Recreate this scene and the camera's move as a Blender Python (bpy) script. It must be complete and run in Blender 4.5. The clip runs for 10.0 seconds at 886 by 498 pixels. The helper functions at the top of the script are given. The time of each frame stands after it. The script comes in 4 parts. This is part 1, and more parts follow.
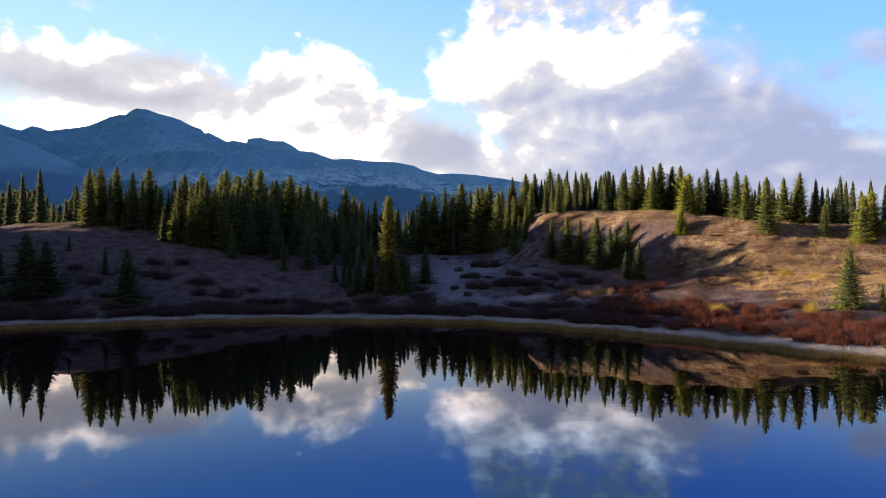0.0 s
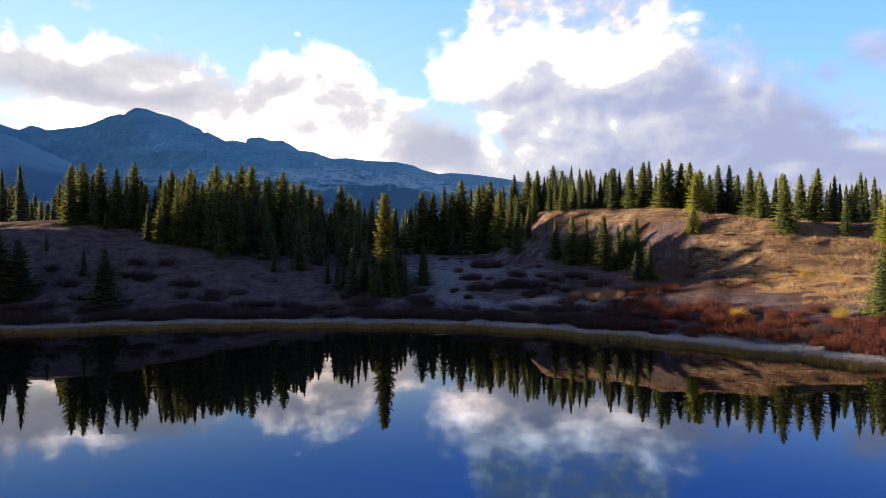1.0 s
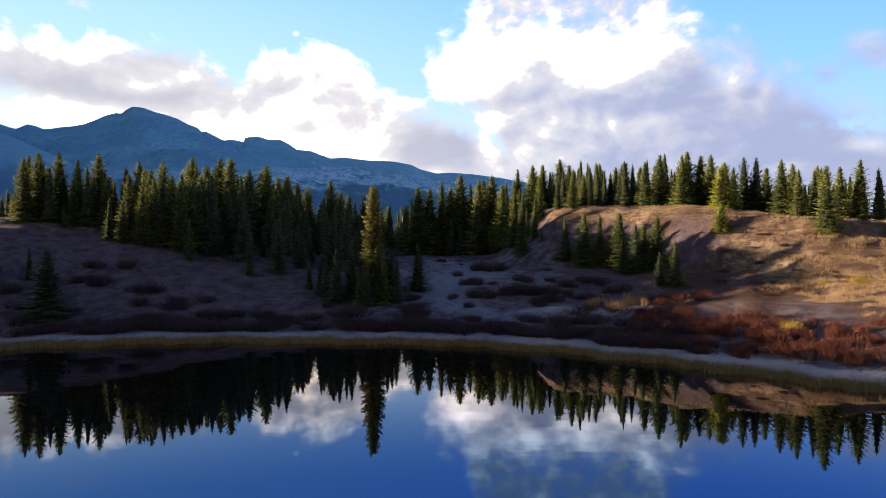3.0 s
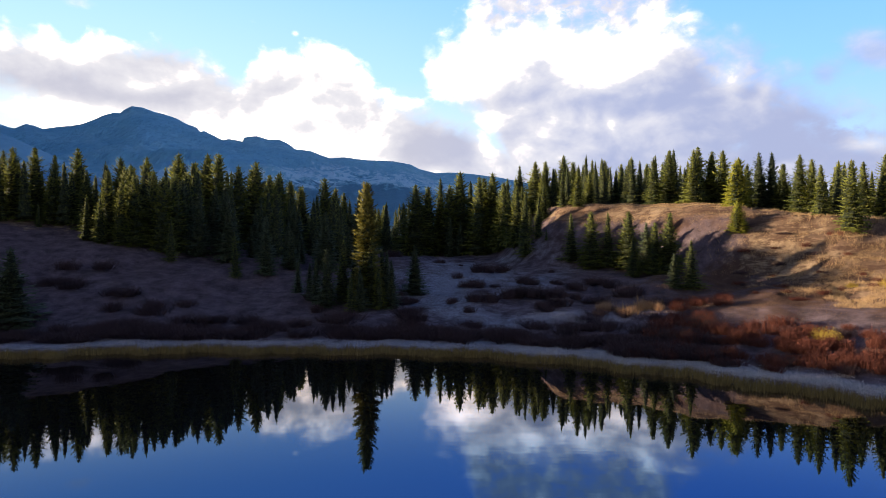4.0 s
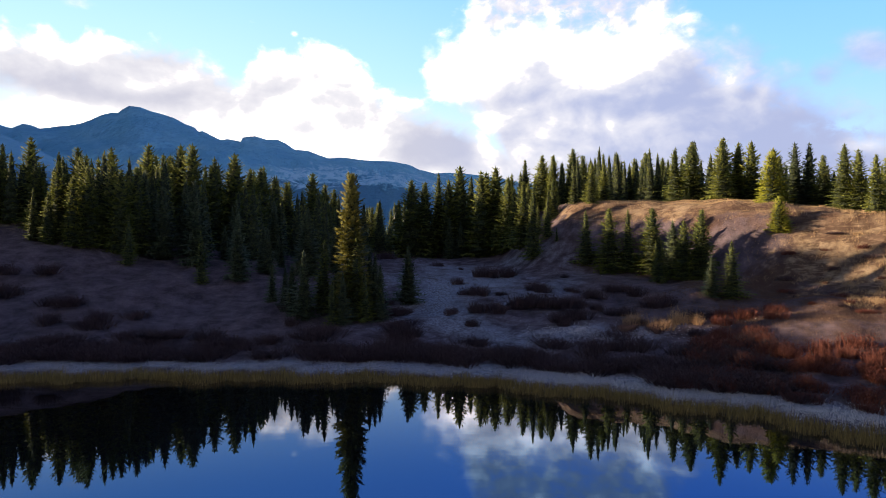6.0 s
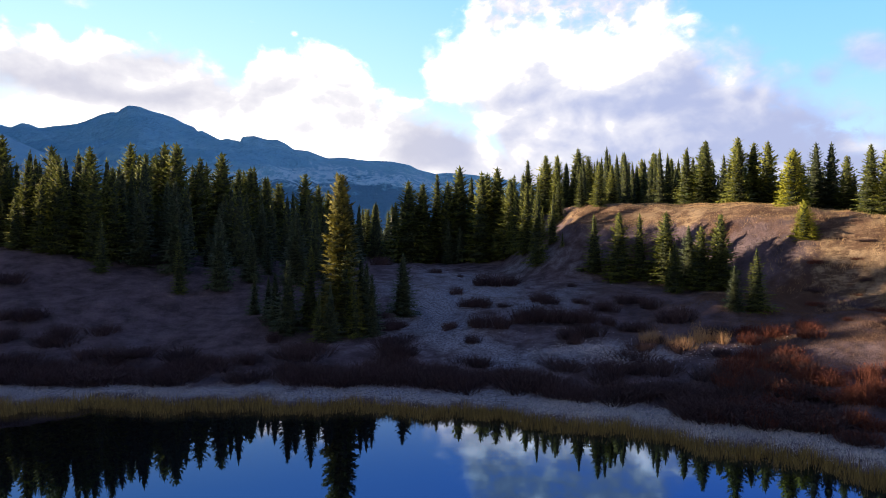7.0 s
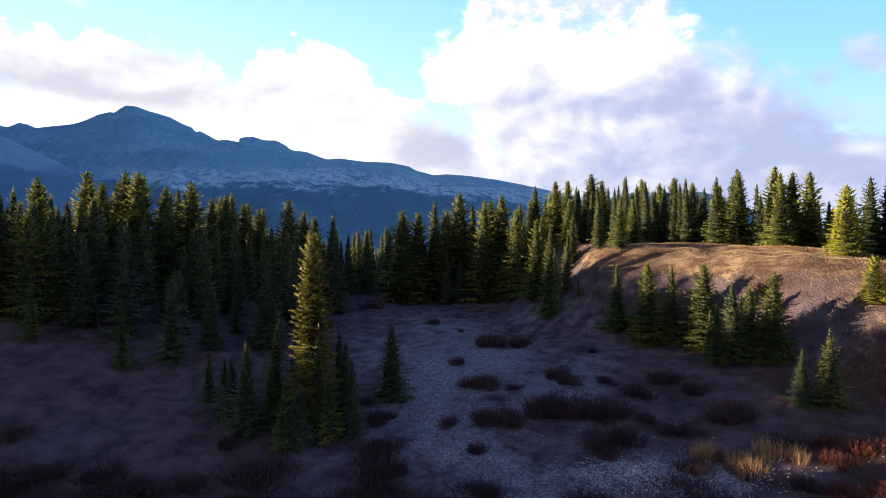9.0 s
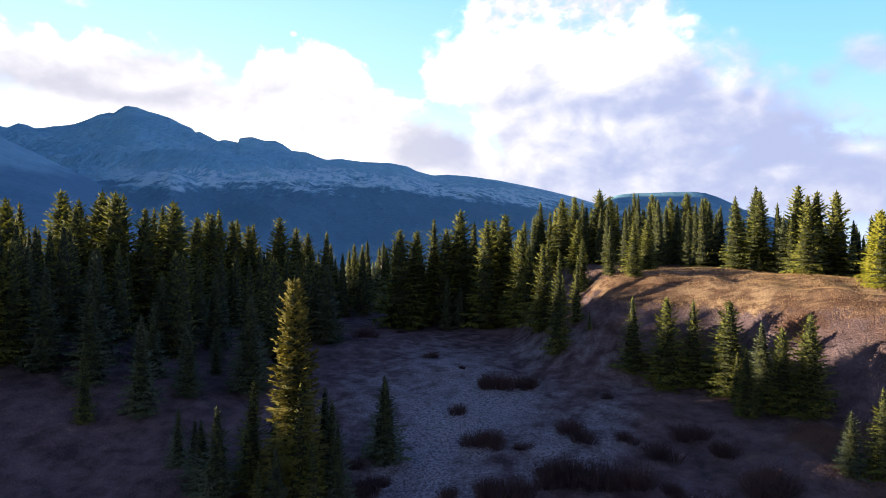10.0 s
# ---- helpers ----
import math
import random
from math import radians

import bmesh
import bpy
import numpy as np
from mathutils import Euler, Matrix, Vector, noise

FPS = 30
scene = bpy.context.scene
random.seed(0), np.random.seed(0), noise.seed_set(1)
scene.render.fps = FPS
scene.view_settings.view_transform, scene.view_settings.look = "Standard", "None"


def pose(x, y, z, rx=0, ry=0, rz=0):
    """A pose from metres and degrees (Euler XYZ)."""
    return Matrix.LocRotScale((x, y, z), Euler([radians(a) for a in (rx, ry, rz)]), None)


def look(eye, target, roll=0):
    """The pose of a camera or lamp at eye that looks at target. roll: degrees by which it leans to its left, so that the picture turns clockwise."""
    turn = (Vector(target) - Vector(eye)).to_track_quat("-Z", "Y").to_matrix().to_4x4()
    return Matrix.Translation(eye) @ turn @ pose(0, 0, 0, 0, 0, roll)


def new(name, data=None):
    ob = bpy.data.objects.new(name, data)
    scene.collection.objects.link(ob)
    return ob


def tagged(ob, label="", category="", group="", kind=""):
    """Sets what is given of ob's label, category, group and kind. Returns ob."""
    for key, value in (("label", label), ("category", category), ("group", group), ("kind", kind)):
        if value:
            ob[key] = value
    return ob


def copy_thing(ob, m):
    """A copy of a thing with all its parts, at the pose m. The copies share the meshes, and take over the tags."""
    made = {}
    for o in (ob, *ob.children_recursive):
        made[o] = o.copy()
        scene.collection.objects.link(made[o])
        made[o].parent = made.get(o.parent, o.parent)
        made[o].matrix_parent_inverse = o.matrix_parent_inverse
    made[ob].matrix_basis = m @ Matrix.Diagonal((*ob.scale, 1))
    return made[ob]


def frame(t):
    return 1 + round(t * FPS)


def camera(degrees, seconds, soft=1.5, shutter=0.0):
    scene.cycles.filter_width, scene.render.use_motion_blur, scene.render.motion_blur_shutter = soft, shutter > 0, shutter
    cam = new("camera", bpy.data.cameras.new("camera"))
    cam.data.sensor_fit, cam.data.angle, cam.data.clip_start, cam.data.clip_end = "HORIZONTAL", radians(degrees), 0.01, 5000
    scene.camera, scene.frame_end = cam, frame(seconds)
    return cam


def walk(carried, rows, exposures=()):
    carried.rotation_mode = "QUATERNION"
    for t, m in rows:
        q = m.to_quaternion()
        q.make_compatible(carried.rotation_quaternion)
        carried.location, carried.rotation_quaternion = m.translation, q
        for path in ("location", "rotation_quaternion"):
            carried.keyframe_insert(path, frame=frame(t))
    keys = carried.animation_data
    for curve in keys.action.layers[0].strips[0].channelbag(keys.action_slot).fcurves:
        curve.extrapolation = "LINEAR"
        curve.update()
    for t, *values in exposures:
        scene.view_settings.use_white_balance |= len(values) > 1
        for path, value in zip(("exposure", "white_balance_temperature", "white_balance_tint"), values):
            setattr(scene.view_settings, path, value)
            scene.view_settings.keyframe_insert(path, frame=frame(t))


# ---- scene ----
cam = camera(70.0, 10.0, soft=0.6)
# the drone's way: seconds, metres across, ahead and above the first eye, then yaw, pitch, roll
EYE, TILT, LEAN, TURN = 9.2, -0.36, 0.0, 0.0
ROWS = [
    (0.0, 0.000, 0.000, 0.000, -0.074, -0.026, 0.000),
    (0.5, 0.017, 2.623, -0.013, -0.077, -0.019, -0.010),
    (1.0, 0.059, 5.258, -0.004, -0.121, -0.046, -0.020),
    (1.5, 0.105, 7.909, 0.029, -0.161, -0.051, -0.030),
    (2.0, 0.143, 10.584, 0.067, -0.190, -0.037, -0.060),
    (2.5, 0.189, 13.288, 0.109, -0.226, -0.050, -0.080),
    (4.0, 0.391, 21.370, 0.210, -0.322, -0.076, -0.080),
    (4.5, 0.433, 24.010, 0.235, -0.353, -0.084, -0.080),
    (5.0, 0.458, 26.645, 0.265, -0.389, -0.066, -0.100),
    (5.5, 0.487, 29.274, 0.294, -0.413, -0.040, -0.100),
    (7.0, 0.752, 37.195, 1.079, -0.456, -0.010, -0.240),
    (7.5, 0.823, 39.910, 2.192, -0.502, 0.036, -0.300),
    (8.0, 0.865, 42.648, 3.675, -0.539, 0.016, -0.330),
    (8.5, 0.869, 45.380, 5.137, -0.568, 0.015, -0.340),
    (9.0, 0.899, 48.124, 6.594, -0.582, 0.037, -0.390),
    (9.5, 0.895, 50.879, 8.072, -0.605, 0.055, -0.380),
    (10.0, 0.974, 53.623, 9.626, -0.586, 0.037, -0.390),
]
walk(cam, [(t, pose(0, 0, EYE, TILT, LEAN, TURN) @ pose(x, y, z, 90 + pitch, roll, yaw)) for t, x, y, z, yaw, pitch, roll in ROWS],
     exposures=[(0.0, 1.70), (4.0, 1.79), (7.0, 1.91), (10.0, 2.04)])

# ---- sky, sun and exposure ----
SUN_AZ, SUN_EL = -92.0, 6.9          # degrees from straight ahead (minus: to the left), and up
to_sun = Vector((math.sin(radians(SUN_AZ)) * math.cos(radians(SUN_EL)), math.cos(radians(SUN_AZ)) * math.cos(radians(SUN_EL)), math.sin(radians(SUN_EL))))
sun = new("sun", bpy.data.lights.new("sun", "SUN"))
sun.data.energy, sun.data.angle, sun.data.color = 5.0, radians(0.55), (1.0, 0.79, 0.52)
sun.matrix_world = look((0, 0, 300), Vector((0, 0, 300)) - to_sun)
sun["kind"] = "structure"


class Nodes:
    """A short way to write node trees."""

    def __init__(self, tree):
        self.tree = tree
        tree.nodes.clear()

    def put(self, kind, **inputs):
        n = self.tree.nodes.new(kind)
        for key, v in inputs.items():
            self.plug(n.inputs[int(key[1:])] if key[0] == "i" and key[1:].isdigit() else n.inputs[key.replace("_", " ")], v)
        return n

    def plug(self, socket, v):
        if isinstance(v, bpy.types.NodeSocket):
            self.tree.links.new(v, socket)
        else:
            socket.default_value = v

    def m(self, op, a, b=0.0, c=0.0, clamp=False):
        n = self.tree.nodes.new("ShaderNodeMath")
        n.operation, n.use_clamp = op, clamp
        for s, v in zip(n.inputs, (a, b, c)):
            self.plug(s, v)
        return n.outputs[0]

    def step(self, v, lo, hi):
        n = self.tree.nodes.new("ShaderNodeMapRange")
        n.interpolation_type = "SMOOTHSTEP"
        for k, x in (("Value", v), ("From Min", lo), ("From Max", hi)):
            self.plug(n.inputs[k], x)
        return n.outputs[0]

    def mix(self, f, a, b, op="MIX"):
        n = self.tree.nodes.new("ShaderNodeMix")
        n.data_type, n.blend_type = "RGBA", op
        for s, v in ((n.inputs[0], f), (n.inputs[6], a), (n.inputs[7], b)):
            self.plug(s, (*v, 1) if isinstance(v, tuple) and len(v) == 3 else v)
        return n.outputs[2]

    def ramp(self, v, stops, smooth=False):
        n = self.tree.nodes.new("ShaderNodeValToRGB")
        n.color_ramp.interpolation = "B_SPLINE" if smooth else "LINEAR"
        e = n.color_ramp.elements
        while len(e) < len(stops):
            e.new(0.5)
        for el, (p, col) in zip(e, stops):
            el.position = p
            el.color = (*col, 1) if isinstance(col, tuple) else (col, col, col, 1)
        self.plug(n.inputs[0], v)
        return n.outputs[0]

    def noise(self, vec, scale, detail=4.0, rough=0.55, distort=0.0):
        n = self.tree.nodes.new("ShaderNodeTexNoise")
        for k, x in (("Vector", vec), ("Scale", scale), ("Detail", detail), ("Roughness", rough), ("Distortion", distort)):
            self.plug(n.inputs[k], x)
        return n.outputs[0]

    def sep(self, vec):
        n = self.tree.nodes.new("ShaderNodeSeparateXYZ")
        self.plug(n.inputs[0], vec)
        return n.outputs

    def comb(self, x, y, z):
        n = self.tree.nodes.new("ShaderNodeCombineXYZ")
        for s, v in zip(n.inputs, (x, y, z)):
            self.plug(s, v)
        return n.outputs[0]


def make_world():
    world = bpy.data.worlds.new("sky")
    world.use_nodes = True
    scene.world = world
    k = Nodes(world.node_tree)
    way = k.put("ShaderNodeTexCoord").outputs["Generated"]
    x, y, z = k.sep(way)
    az = k.m("MULTIPLY", k.m("ARCTAN2", x, y), 57.2958)
    el = k.m("MULTIPLY", k.m("ARCSINE", z), 57.2958)
    sky = k.tree.nodes.new("ShaderNodeTexSky")
    sky.sky_type, sky.sun_disc = "NISHITA", False
    sky.sun_elevation, sky.sun_rotation = radians(SUN_EL), radians(SUN_AZ)
    sky.altitude, sky.air_density, sky.dust_density = 3000, 1.0, 0.3
    # clear blue, deep overhead and paler towards the horizon and the sun's side
    tint = k.ramp(k.m("DIVIDE", el, 90.0), [(0.0, (0.85, 0.97, 0.70)), (0.09, (0.74, 0.95, 0.75)), (0.16, (0.46, 0.82, 0.88)), (0.25, (0.30, 0.66, 0.94)), (0.36, (0.13, 0.34, 0.54)), (0.55, (0.042, 0.11, 0.22)), (1.0, (0.03, 0.075, 0.17))])
    clear = k.mix(0.10, k.mix(1.0, tint, (0.95, 1.0, 2.0), "MULTIPLY"), k.mix(1.0, sky.outputs[0], (0.08, 0.08, 0.08), "MULTIPLY"))
    clear = k.mix(1.0, clear, k.mix(k.step(az, -30.0, 40.0), (1.72, 1.38, 0.88), (0.92, 1.02, 0.98)), "MULTIPLY")
    clear = k.mix(1.0, clear, k.ramp(k.m("DIVIDE", k.m("ABSOLUTE", az), 180.0), [(0.28, 1.0), (0.6, 0.55)]), "MULTIPLY")

    # clouds: banks whose edges run with the azimuth, broken up by billows
    def billow(da, de, scale, detail, rough, seed):
        flat = k.comb(k.m("MULTIPLY", k.m("ADD", az, da), 0.1), k.m("MULTIPLY", k.m("ADD", el, de), 0.14), seed)
        return k.m("SUBTRACT", k.noise(flat, scale, detail, rough, 0.25), 0.5)

    big = billow(0, 0, 1.8, 6.0, 0.5, 3.7)
    relief = k.m("SUBTRACT", big, billow(-0.8, 0.7, 1.8, 4.0, 0.48, 3.7))
    fine = billow(0, 0, 5.5, 6.0, 0.55, 1.2)
    wob = k.m("ADD", k.m("MULTIPLY", big, 3.0), k.m("MULTIPLY", fine, 3.0))

    def edge(stops):
        return k.m("MULTIPLY", k.ramp(k.m("DIVIDE", k.m("ADD", az, 60.0), 120.0), [((a + 60) / 120, e / 40) for a, e in stops]), 40.0)

    def patch(a0, e0, ra, re, tilt=0.0):
        u = k.m("DIVIDE", k.m("SUBTRACT", az, a0), ra)
        v = k.m("DIVIDE", k.m("ADD", k.m("SUBTRACT", el, e0), k.m("MULTIPLY", k.m("SUBTRACT", az, a0), tilt)), re)
        return k.m("EXPONENT", k.m("MULTIPLY", k.m("ADD", k.m("MULTIPLY", u, u), k.m("MULTIPLY", v, v)), -1.0))

    def heap(v, items):
        for *p, amount in items:
            v = k.m("ADD", v, k.m("MULTIPLY", patch(*p), amount))
        return v

    top_a = edge([(-60, 3.0), (-46, 13.0), (-39, 18.4), (-35.0, 15.8), (-32.9, 15.7), (-31.4, 16.0), (-30.4, 14.8), (-29.7, 14.4), (-29.1, 15.9), (-27.9, 16.4), (-26.5, 15.8), (-23.8, 16.0), (-21.4, 16.1), (-18.9, 14.9), (-17.5, 13.6), (-16.7, 14.8), (-15.4, 16.5), (-13.3, 16.2), (-10.6, 16.9), (-8.8, 16.4), (-6.8, 15.5), (-5.8, 13.7), (-3.8, 12.7), (0.0, 11.2), (1.4, 10.7), (2.7, 10.2), (4.0, 9.7), (5.5, 9.0), (8.0, 7.0), (14.0, 2.0)])
    low_a = edge([(-60, 9.0), (-40, 12.6), (-35.0, 11.3), (-33.4, 10.8), (-32.3, 10.2), (-31.8, 8.8), (-31.2, 4.5), (60, 0.0)])
    a = k.m("MULTIPLY", k.step(k.m("ADD", k.m("SUBTRACT", top_a, el), wob), -0.9, 1.5), k.step(k.m("ADD", k.m("SUBTRACT", el, low_a), wob), -1.6, 2.0))
    top_b = edge([(-9, 0.0), (-2.3, 11.8), (-1.0, 15.4), (0.3, 16.7), (2.1, 17.5), (3.0, 20.3), (3.6, 23.8), (5.9, 25.8), (17.2, 24.9), (19.0, 22.2), (21.1, 19.5), (22.8, 17.1), (24.3, 15.7), (26.6, 15.0), (27.6, 13.9), (28.8, 12.9), (31.1, 11.4), (32.6, 10.4), (35.0, 9.1), (45, 8.0), (60, 3.0)])
    low_b = edge([(-9, 30.0), (-2.0, 15.7), (-0.5, 14.1), (1.1, 13.2), (2.8, 12.1), (4.1, 10.7), (5.3, 9.0), (8.5, 3.0), (60, 0.0)])
    b = k.m("MULTIPLY", k.step(k.m("ADD", k.m("SUBTRACT", top_b, el), k.m("MULTIPLY", wob, 1.5)), -1.8, 3.2), k.step(k.m("ADD", k.m("SUBTRACT", el, low_b), k.m("MULTIPLY", wob, 1.0)), -1.3, 1.7))
    veil = k.m("MULTIPLY", k.step(el, 15.5, 19.0), k.step(k.m("ADD", fine, big), 0.10, -0.14))
    b = k.m("MULTIPLY", b, k.m("SUBTRACT", 1.0, k.m("MULTIPLY", veil, 0.5)))
    holes = heap(0.0, ((33.3, 8.9, 1.8, 0.9, 0, 0.9), (12.4, 19.6, 2.9, 0.7, 0, 0.5), (14.8, 17.9, 1.2, 0.7, 0, 0.35), (-9.1, 14.5, 0.8, 0.5, 0, 0.5), (25.2, 8.2, 0.7, 0.6, 0, 0.3)))
    b = k.m("MULTIPLY", b, k.m("SUBTRACT", 1.0, k.m("MULTIPLY", holes, k.step(fine, 0.12, -0.12))))
    wisps = heap(k.m("MULTIPLY", big, 0.9), ((-29.5, 18.2, 1.5, 0.5, 0, 0.6), (-16.4, 18.7, 0.6, 0.6, 0, 0.34), (-12.8, 18.0, 0.5, 0.4, 0, 0.45), (34.6, 14.3, 2.4, 1.7, 0.3, 1.0), (31.4, 12.9, 1.4, 1.2, 0, 0.75), (-0.7, 16.6, 1.3, 0.8, 0, 0.5),
             (0.8, 13.0, 2.0, 0.7, 0, 0.35)))
    wisps = k.step(k.m("ADD", wisps, k.m("MULTIPLY", fine, 0.7)), 0.22, 1.05)
    cover = k.m("MAXIMUM", k.m("MAXIMUM", a, b), k.m("MULTIPLY", wisps, k.m("MULTIPLY", 0.8, k.step(el, 34.0, 22.0))))
    # unseen broken cloud over the valley behind, added to brighten the shade
    behind = k.m("MULTIPLY", k.m("MULTIPLY", k.step(k.m("ABSOLUTE", az), 62.0, 85.0), k.step(k.m("ADD", big, k.m("MULTIPLY", fine, 0.4)), -0.08, 0.14)), k.step(el, 50.0, 34.0))
    cover = k.m("MAXIMUM", cover, behind)
    cover = k.m("MULTIPLY", cover, k.step(el, -3.0, 0.5))
    # how brightly each part of the clouds is lit: heads towards the sun white, thick undersides grey
    bright = k.ramp(k.m("DIVIDE", k.m("ADD", az, 60.0), 120.0), [(0.0, 0.85), (0.1, 0.90), (0.50, 0.94), (0.55, 0.50), (0.66, 0.47), (0.75, 0.40), (0.80, 0.42), (0.93, 0.92), (1.0, 0.92)])
    bright = heap(bright, ((-31.8, 12.8, 3.0, 1.3, 0, -0.47), (-35.0, 12.3, 2.1, 1.7, 0, -0.31), (-25.1, 14.3, 4.2, 1.4, -0.3, -0.43), (-22.3, 12.5, 3.1, 0.9, -0.3, -0.47), (-27.9, 11.7, 6.0, 0.7, 0, -0.35), (-16.6, 12.4, 2.8, 1.3, -0.4, -0.39),
             (-7.1, 11.5, 2.0, 2.0, 0, -0.27), (-2.3, 8.9, 3.1, 2.4, 0, -0.55), (1.1, 8.9, 2.9, 2.3, 0, -0.58), (-12.0, 10.2, 1.3, 0.9, 0, -0.23), (-8.8, 14.1, 1.2, 0.8, 0, -0.16)))
    bright = heap(bright, ((8.5, 17.6, 5.0, 2.6, 0, 0.42), (13.8, 15.5, 4.8, 1.7, 0.1, 0.45), (18.6, 17.6, 3.7, 2.9, 0, 0.15), (3.4, 14.7, 4.1, 1.7, 0.1, 0.45), (24.5, 13.5, 1.9, 1.35, 0, 0.36), (15.1, 10.4, 0.7, 0.7, 0, 0.25),
             (4.5, 9.9, 1.1, 2.3, 0, 0.3), (25.4, 11.2, 1.7, 1.0, 0, 0.25), (28.8, 6.3, 1.4, 0.6, 0, 0.35), (34.0, 7.5, 1.4, 0.6, 0, 0.35), (10.9, 9.9, 6.9, 2.0, 0, 0.15), (18.1, 10.4, 2.8, 0.7, 0, 0.15)))
    bright = heap(bright, ((20.6, 13.0, 4.0, 1.4, -0.1, -0.22), (23.5, 11.5, 2.2, 1.4, 0, -0.15), (29.0, 8.7, 4.3, 2.0, 0, -0.4), (26.1, 12.2, 0.9, 0.7, 0, -0.3), (7.4, 12.7, 4.0, 0.5, 0, -0.1), (14.3, 12.2, 5.8, 0.6, 0.05, -0.1),
             (19.5, 7.9, 6.8, 1.4, 0, -0.1), (33.3, 6.1, 3.2, 1.0, 0, -0.25)))
    bright = heap(bright, ((12.0, 21.5, 7.0, 2.6, 0, 0.22), (20.0, 17.5, 3.2, 2.6, 0, 0.42), (24.6, 13.4, 1.5, 1.3, 0, 0.1), (3.9, 9.0, 1.3, 1.8, 0.4, 0.26)))
    bright = k.m("ADD", k.m("ADD", bright, k.m("MULTIPLY", big, 0.6)), k.m("ADD", k.m("MULTIPLY", fine, 0.4), k.m("MULTIPLY", relief, 0.9)))
    grey = k.mix(k.step(az, -8.0, 16.0), (0.66, 0.66, 0.77), (0.48, 0.54, 0.80))
    cloud = k.mix(k.step(bright, 0.16, 1.12), grey, (1.10, 1.07, 1.08))
    cloud = k.mix(k.m("MULTIPLY", k.step(bright, 0.70, 1.50), k.step(k.m("ABSOLUTE", az), 60.0, 45.0)), cloud, (7.0, 5.4, 4.2))
    col = k.mix(cover, clear, cloud)
    k.put("ShaderNodeOutputWorld", Surface=k.put("ShaderNodeBackground", Color=col, Strength=0.27).outputs[0])


make_world()


# ---- materials ----
def material(name, build, rough=0.9, spec=0.2):
    mat = bpy.data.materials.new(name)
    mat.use_nodes = True
    k = Nodes(mat.node_tree)
    out = k.put("ShaderNodeOutputMaterial")
    p = k.put("ShaderNodeBsdfPrincipled")
    p.inputs["Roughness"].default_value = rough
    p.inputs["Specular IOR Level"].default_value = spec
    k.tree.links.new(p.outputs[0], out.inputs[0])
    build(k, p, out)
    return mat


def bump(k, p, height, strength, distance):
    k.plug(p.inputs["Normal"], k.put("ShaderNodeBump", Height=height, Strength=strength, Distance=distance).outputs[0])


def leaf_material(name, dark, light, translucent=0.14, spread=0.3, rough=0.75):
    """Needles, twigs and blades: each island its own shade, each plant its own shade, light coming through."""
    def build(k, p, out):
        island = k.put("ShaderNodeNewGeometry").outputs["Random Per Island"]
        own = k.put("ShaderNodeObjectInfo").outputs["Random"]
        f = k.m("ADD", k.m("MULTIPLY", k.m("POWER", island, 1.6), 1 - spread), k.m("MULTIPLY", own, spread))
        col = k.mix(f, dark, light)
        k.plug(p.inputs["Base Color"], col)
        t = k.put("ShaderNodeBsdfTranslucent", Color=k.mix(1.0, col, (1.25, 1.2, 0.7), "MULTIPLY"))
        mixed = k.put("ShaderNodeMixShader", i0=translucent, i1=p.outputs[0], i2=t.outputs[0])
        k.tree.links.new(mixed.outputs[0], out.inputs[0])
    return material(name, build, rough, 0.2)


def pos(k):
    return k.put("ShaderNodeNewGeometry").outputs["Position"]


NEEDLE = leaf_material("spruce_needles", (0.030, 0.046, 0.020), (0.190, 0.196, 0.038), 0.22)
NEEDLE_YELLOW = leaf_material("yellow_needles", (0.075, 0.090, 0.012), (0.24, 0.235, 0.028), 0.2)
# the tall spruce: warm sunlight is put into the needle colour
NEEDLE_SUNLIT = leaf_material("sunlit_gold_needles", (0.030, 0.040, 0.015), (0.175, 0.150, 0.032), 0.18)
# spruces in shade and far woods: needles darkened and cooled as shade would
NEEDLE_SHADED = leaf_material("dark_shaded_needles", (0.024, 0.036, 0.028), (0.105, 0.128, 0.072), 0.15)
# needles deep in the crown: its inner shade is put into the colour
INNER_SHADED = material("shaded_inner_needles", lambda k, p, o: (
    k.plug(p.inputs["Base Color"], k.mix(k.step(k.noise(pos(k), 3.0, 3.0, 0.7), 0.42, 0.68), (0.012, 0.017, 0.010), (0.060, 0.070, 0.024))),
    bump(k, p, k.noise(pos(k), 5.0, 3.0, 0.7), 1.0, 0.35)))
BARK = material("spruce_bark", lambda k, p, o: (
    k.plug(p.inputs["Base Color"], k.mix(k.noise(pos(k), 3.0), (0.05, 0.035, 0.025), (0.17, 0.13, 0.10))),
    bump(k, p, k.noise(pos(k), 9.0), 0.7, 0.03)))
TWIG_DARK = leaf_material("bare_willow_twigs", (0.024, 0.015, 0.018), (0.090, 0.053, 0.060), 0.1)
TWIG_RED = leaf_material("red_willow_twigs", (0.048, 0.015, 0.014), (0.170, 0.055, 0.034), 0.15)
TWIG_GOLD = leaf_material("golden_grass_blades", (0.20, 0.11, 0.065), (0.50, 0.31, 0.18), 0.2)
TWIG_YELLOW = leaf_material("yellow_willow_leaves", (0.16, 0.11, 0.025), (0.42, 0.31, 0.06), 0.2)
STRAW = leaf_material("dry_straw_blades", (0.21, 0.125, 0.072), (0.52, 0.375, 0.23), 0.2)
# straw for shaded ground, the shade darkening its colour
SHADED_STRAW = leaf_material("shaded_straw_blades", (0.075, 0.062, 0.062), (0.19, 0.165, 0.165), 0.12)
RUST_STRAW = leaf_material("rusty_straw_blades", (0.060, 0.032, 0.026), (0.21, 0.125, 0.085), 0.15)
REED = leaf_material("reed_blades", (0.110, 0.072, 0.028), (0.46, 0.31, 0.105), 0.25)
